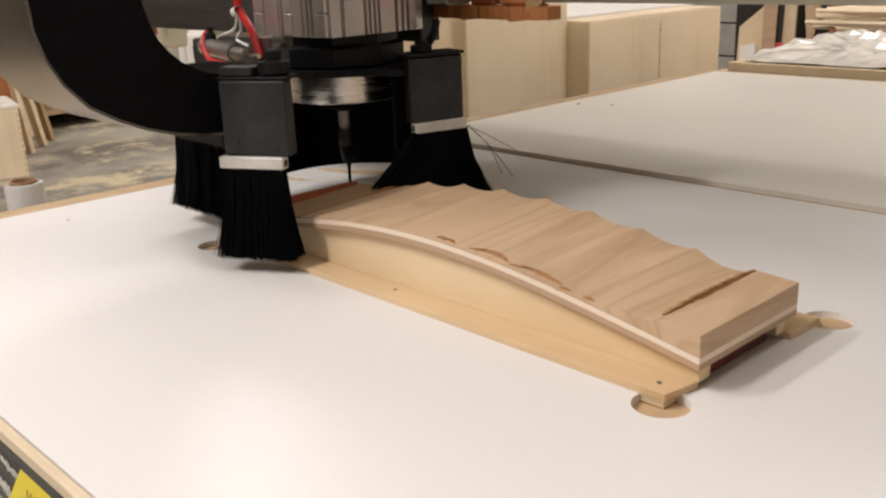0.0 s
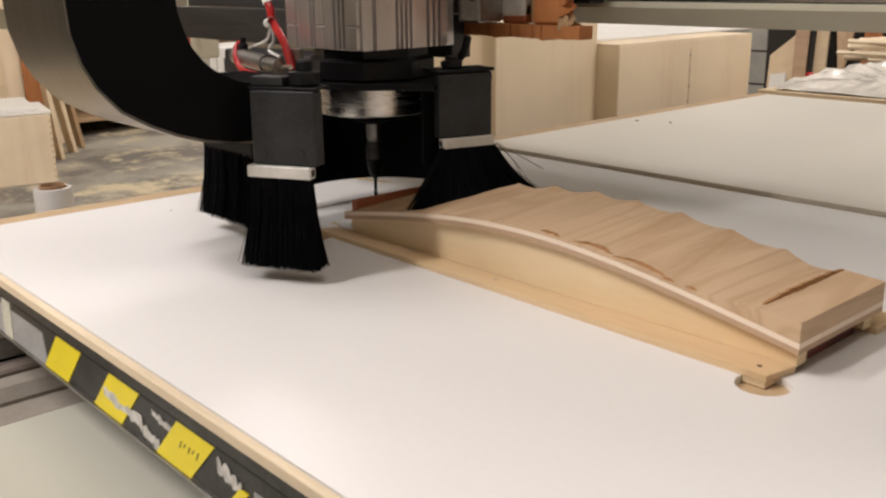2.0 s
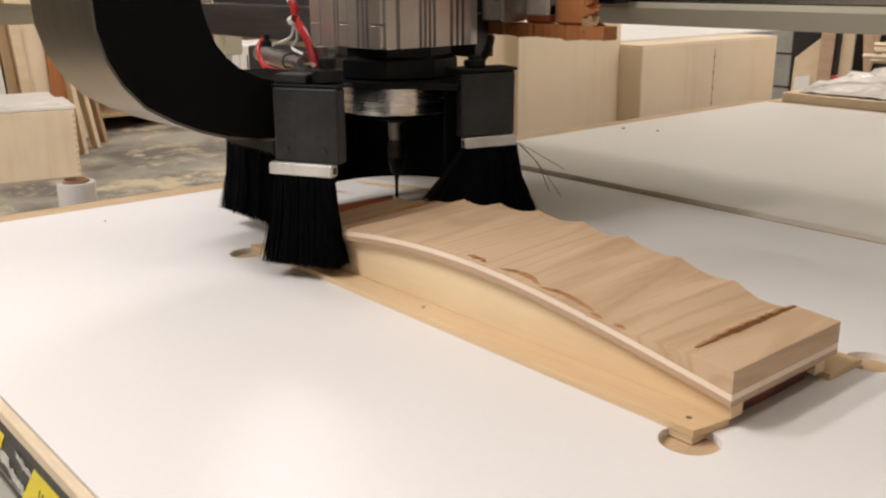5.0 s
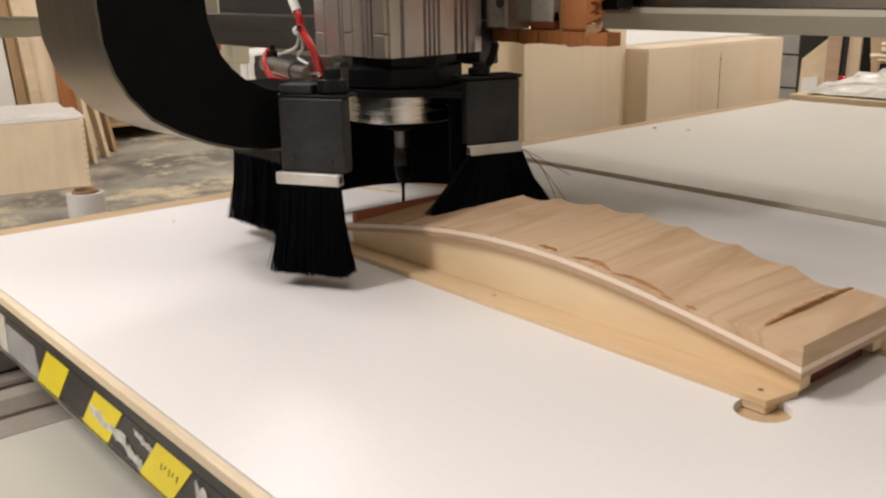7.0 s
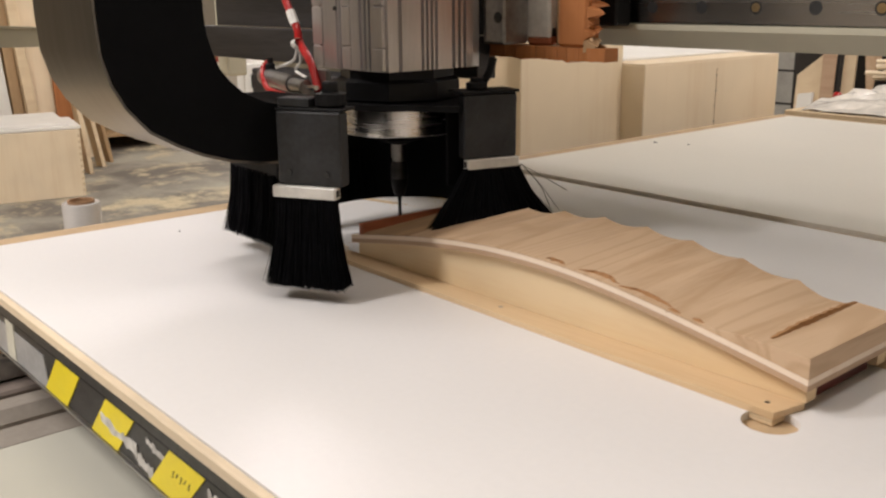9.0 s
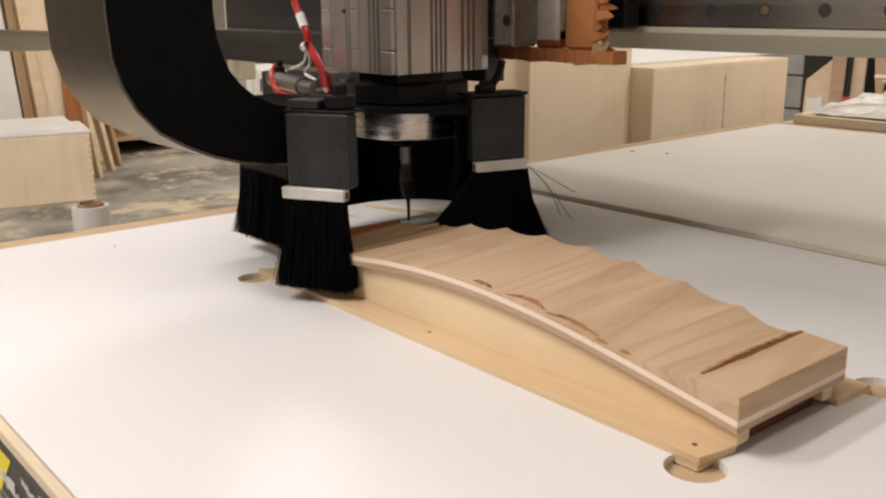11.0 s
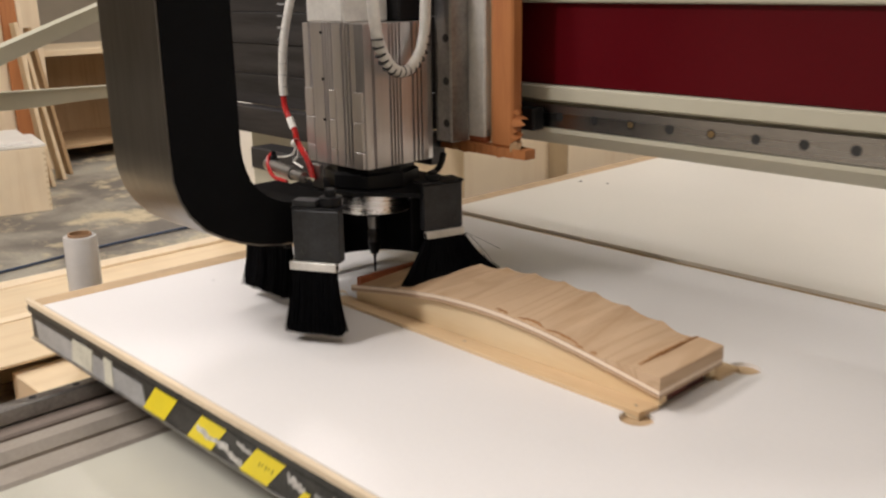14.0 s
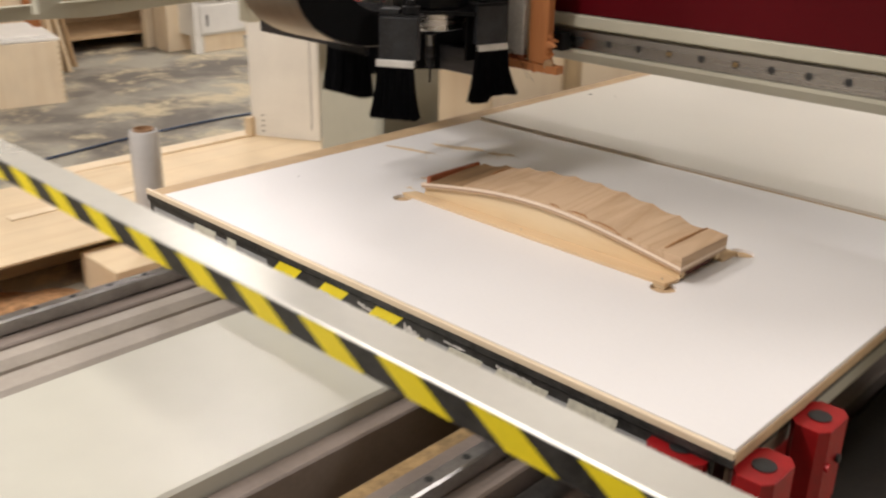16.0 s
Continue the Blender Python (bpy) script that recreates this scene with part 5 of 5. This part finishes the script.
# far end: wrapped boards, racks of offcuts, block wall
def far_end():
    single("board_trestle", box(-0.15, 1.9, 2.56, 3.5, 0, Z0 - 0.05, 0.004), PLY_FLAT, "plywood-sided trestle beyond the router", "trestle")
    th = thing("wrapped_boards", "pale plywood boards in clear plastic wrap", "board stack", (0, 0, Z0 - 0.049))
    part("board", box(-0.10, 1.85, 2.56, 3.45, 0.0, 0.030, 0.002), PLY_FLAT, th)
    part("board", box(0.10, 1.80, 2.70, 3.40, 0.0305, 0.046, 0.002), PLY_FLAT, th)
    rnd = random.Random(2)
    bm = bmesh.new()
    grid = []
    for i in range(46):
        grid.append([bm.verts.new((-0.05 + 0.04 * i, 2.575 + 0.044 * j, 0.033 + 0.016 * min(1, j / 2) + min(1, 0.25 + j / 8) * (0.05 * abs(noise.noise(Vector((i * 0.45, j * 0.8, 1)))) + 0.02 * abs(noise.noise(Vector((i * 1.3, j * 1.6, 4))))))) for j in range(20)])
    for i in range(45):
        for j in range(19):
            bm.faces.new((grid[i][j], grid[i + 1][j], grid[i + 1][j + 1], grid[i][j + 1]))
    part("plastic_wrap", bm, PLASTIC, th, "crumpled clear plastic")
    pier = tagged(new("block_pier", to_mesh(box(-2.0, -1.45, 5.0, 5.5, 0, 3.8, 0.004), "block_pier", CONCRETE)), "grey concrete block pier", "pillar", kind="structure")
    for z in range(1, 19):
        part("mortar_joint", box(-2.001, -1.449, 4.999, 5.2, z * 0.2 - 0.006, z * 0.2 + 0.006, 0), DARK, pier)

    def offcut(x, y, pts, mat, words, tilt=0):
        bm = bmesh.new()
        a = [bm.verts.new((u, 0, v)) for u, v in pts]
        b = [bm.verts.new((u, 0.018, v)) for u, v in pts]
        bm.faces.new(a)
        bm.faces.new(b[::-1])
        for k in range(len(pts)):
            bm.faces.new((a[k], a[(k + 1) % len(pts)], b[(k + 1) % len(pts)], b[k]))
        single("offcut_board", bm, mat, words, "board", "offcut boards", at=(x, y, 0.0, -4, 0, tilt))

    offcut(-1.30, 4.72, [(0, 0), (0.17, 0), (0.17, 0.93), (0.155, 0.93), (0.0, 0.80)], PLY_FLAT, "tan board offcut with a slanted top in a rack")
    offcut(-1.262, 4.66, [(0, 0), (0.10, 0), (0.10, 0.715), (0.01, 0.70)], WHITE_PAINT, "small white board offcut leaning in a rack")
    offcut(-1.12, 4.70, [(0, 0), (0.06, 0), (0.055, 1.3), (-0.02, 1.3), (-0.015, 0.8)], OAK_SIDE, "brown bent board offcut leaning in a rack", 8)
    offcut(-1.07, 4.78, [(0, 0), (0.09, 0), (0.07, 1.4), (-0.02, 1.4)], PLY_FLAT, "tan board offcut leaning in a rack")
    offcut(-0.95, 4.76, [(0.045, 0.0), (0.07, 0.0), (0.07, 0.72), (0.15, 1.25), (-0.03, 1.25), (0.045, 0.72)], OAK, "tan tapered board offcut standing in a rack")
    offcut(-0.80, 4.80, [(0, 0), (0.09, 0), (0.09, 1.3), (0.0, 1.3)], ORANGE_WOOD, "red-brown board offcut leaning in a rack")
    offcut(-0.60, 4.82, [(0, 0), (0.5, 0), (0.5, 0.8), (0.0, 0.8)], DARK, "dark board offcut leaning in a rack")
    bm = bmesh.new()
    tube((0, 0, 0), (0.03, 0, 1.1), 0.010, seg=10, bm=bm)
    pole = thing("broom", "dark pole with a red collar leaning in a rack", "broom", (-1.005, 4.66, 0.0))
    part("pole", bm, DARK, pole)
    part("collar", lathe([(0.014, 0.685), (0.024, 0.69), (0.024, 0.72), (0.014, 0.73)], (0.018, 0, 0), 14), RED_HOSE, pole, "red plastic collar")
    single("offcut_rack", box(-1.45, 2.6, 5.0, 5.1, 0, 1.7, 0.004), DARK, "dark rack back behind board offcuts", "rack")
    th = thing("stick_bundle", "bundle of pale wooden sticks on a shelf", "wood bundle", (-0.55, 4.2, Z0 - 0.05))
    part("shelf", box(-0.02, 1.5, 0.0, 0.5, -0.06, -0.03, 0.003), DARK, th)
    for k in range(26):
        a = bmesh.new()
        y, z = 0.04 + 0.06 * (k % 7), 0.0 + 0.04 * (k // 7)
        x = rnd.uniform(-0.16, 0.12)
        tube((x * 0.6, y, z * 0.7), (x + 0.9, y + rnd.uniform(-0.12, 0.12), z * 0.7 + rnd.uniform(-0.015, 0.03)), 0.013, 0.011, seg=6, bm=a)
        part("stick", a, PLY_PALE, th)
    for x in (0.0, 1.45):
        part("post", box(x, x + 0.04, 0.2, 0.24, -Z0 + 0.05, -0.0605, 0.002), DARK, th)


far_end()


# ---- movement ----
def motions():
    run = [(0.0, -0.1562), (0.15, -0.153), (0.5, -0.1308), (1.0, -0.0973), (1.5, -0.0640), (2.0, -0.0329), (2.28, -0.0135), (2.38, -0.0095), (2.48, -0.0142), (3.0, -0.0478), (3.5, -0.0801), (4.0, -0.1121),
           (5.0, -0.1765), (5.12, -0.1815), (5.25, -0.1835), (5.38, -0.1815), (5.5, -0.1755), (6.5, -0.1114), (7.0, -0.0796), (7.5, -0.0467), (8.0, -0.0141), (8.1, -0.0085), (8.2, -0.0110), (8.5, -0.0305), (9.0, -0.0624),
           (10.7, -0.1735), (10.85, -0.1815), (11.0, -0.1840), (11.95, -0.1844), (12.05, -0.1815), (12.5, -0.1492), (13.0, -0.1110), (13.5, -0.0730), (13.8, -0.0539), (14.0, -0.0390), (14.4, -0.0120), (14.55, -0.0070), (15.0, -0.0040), (15.5, 0.0), (15.7, -0.0056), (15.8, -0.0110), (15.9, -0.0450), (16.0, -0.0875)]
    for ob in (TABLE, PANEL, JIG, CHIPS):
        walk(ob, [(t, pose(0, d, Z0)) for t, d in run])
    lift = [(0.0, 0, 0), (14.45, 0, 0), (14.6, 0, 0.010), (14.8, 0, 0.040), (15.0, 0, 0.070), (15.2, 0, 0.1154), (15.5, 0.006, 0.1948), (15.6, 0.006, 0.196), (15.8, 0.005, 0.198), (15.9, -0.034, 0.199), (16.0, -0.074, 0.1999)]
    walk(HEAD, [(t, pose(x, 0, Z0 + z)) for t, x, z in lift])
    def table_at(t):
        for (ta, da), (tb, db) in zip(run, run[1:]):
            if t <= tb:
                return da + (db - da) * (t - ta) / (tb - ta)

    times = sorted({t for t, d in run if t < 14.4} | {14.4, 14.6, 14.75, 14.9, 15.05, 15.2, 15.5, 16.0})
    for tuft, v in BRUSH_TUFTS:
        walk(tuft, [(t, tuft_pose(v, table_at(t), max(0.0, min(1.0, (t - 14.6) / 0.45)))) for t in times])
    walk(CARRIAGE, [(t, pose(x, 0, Z0)) for t, x, z in lift])


motions()
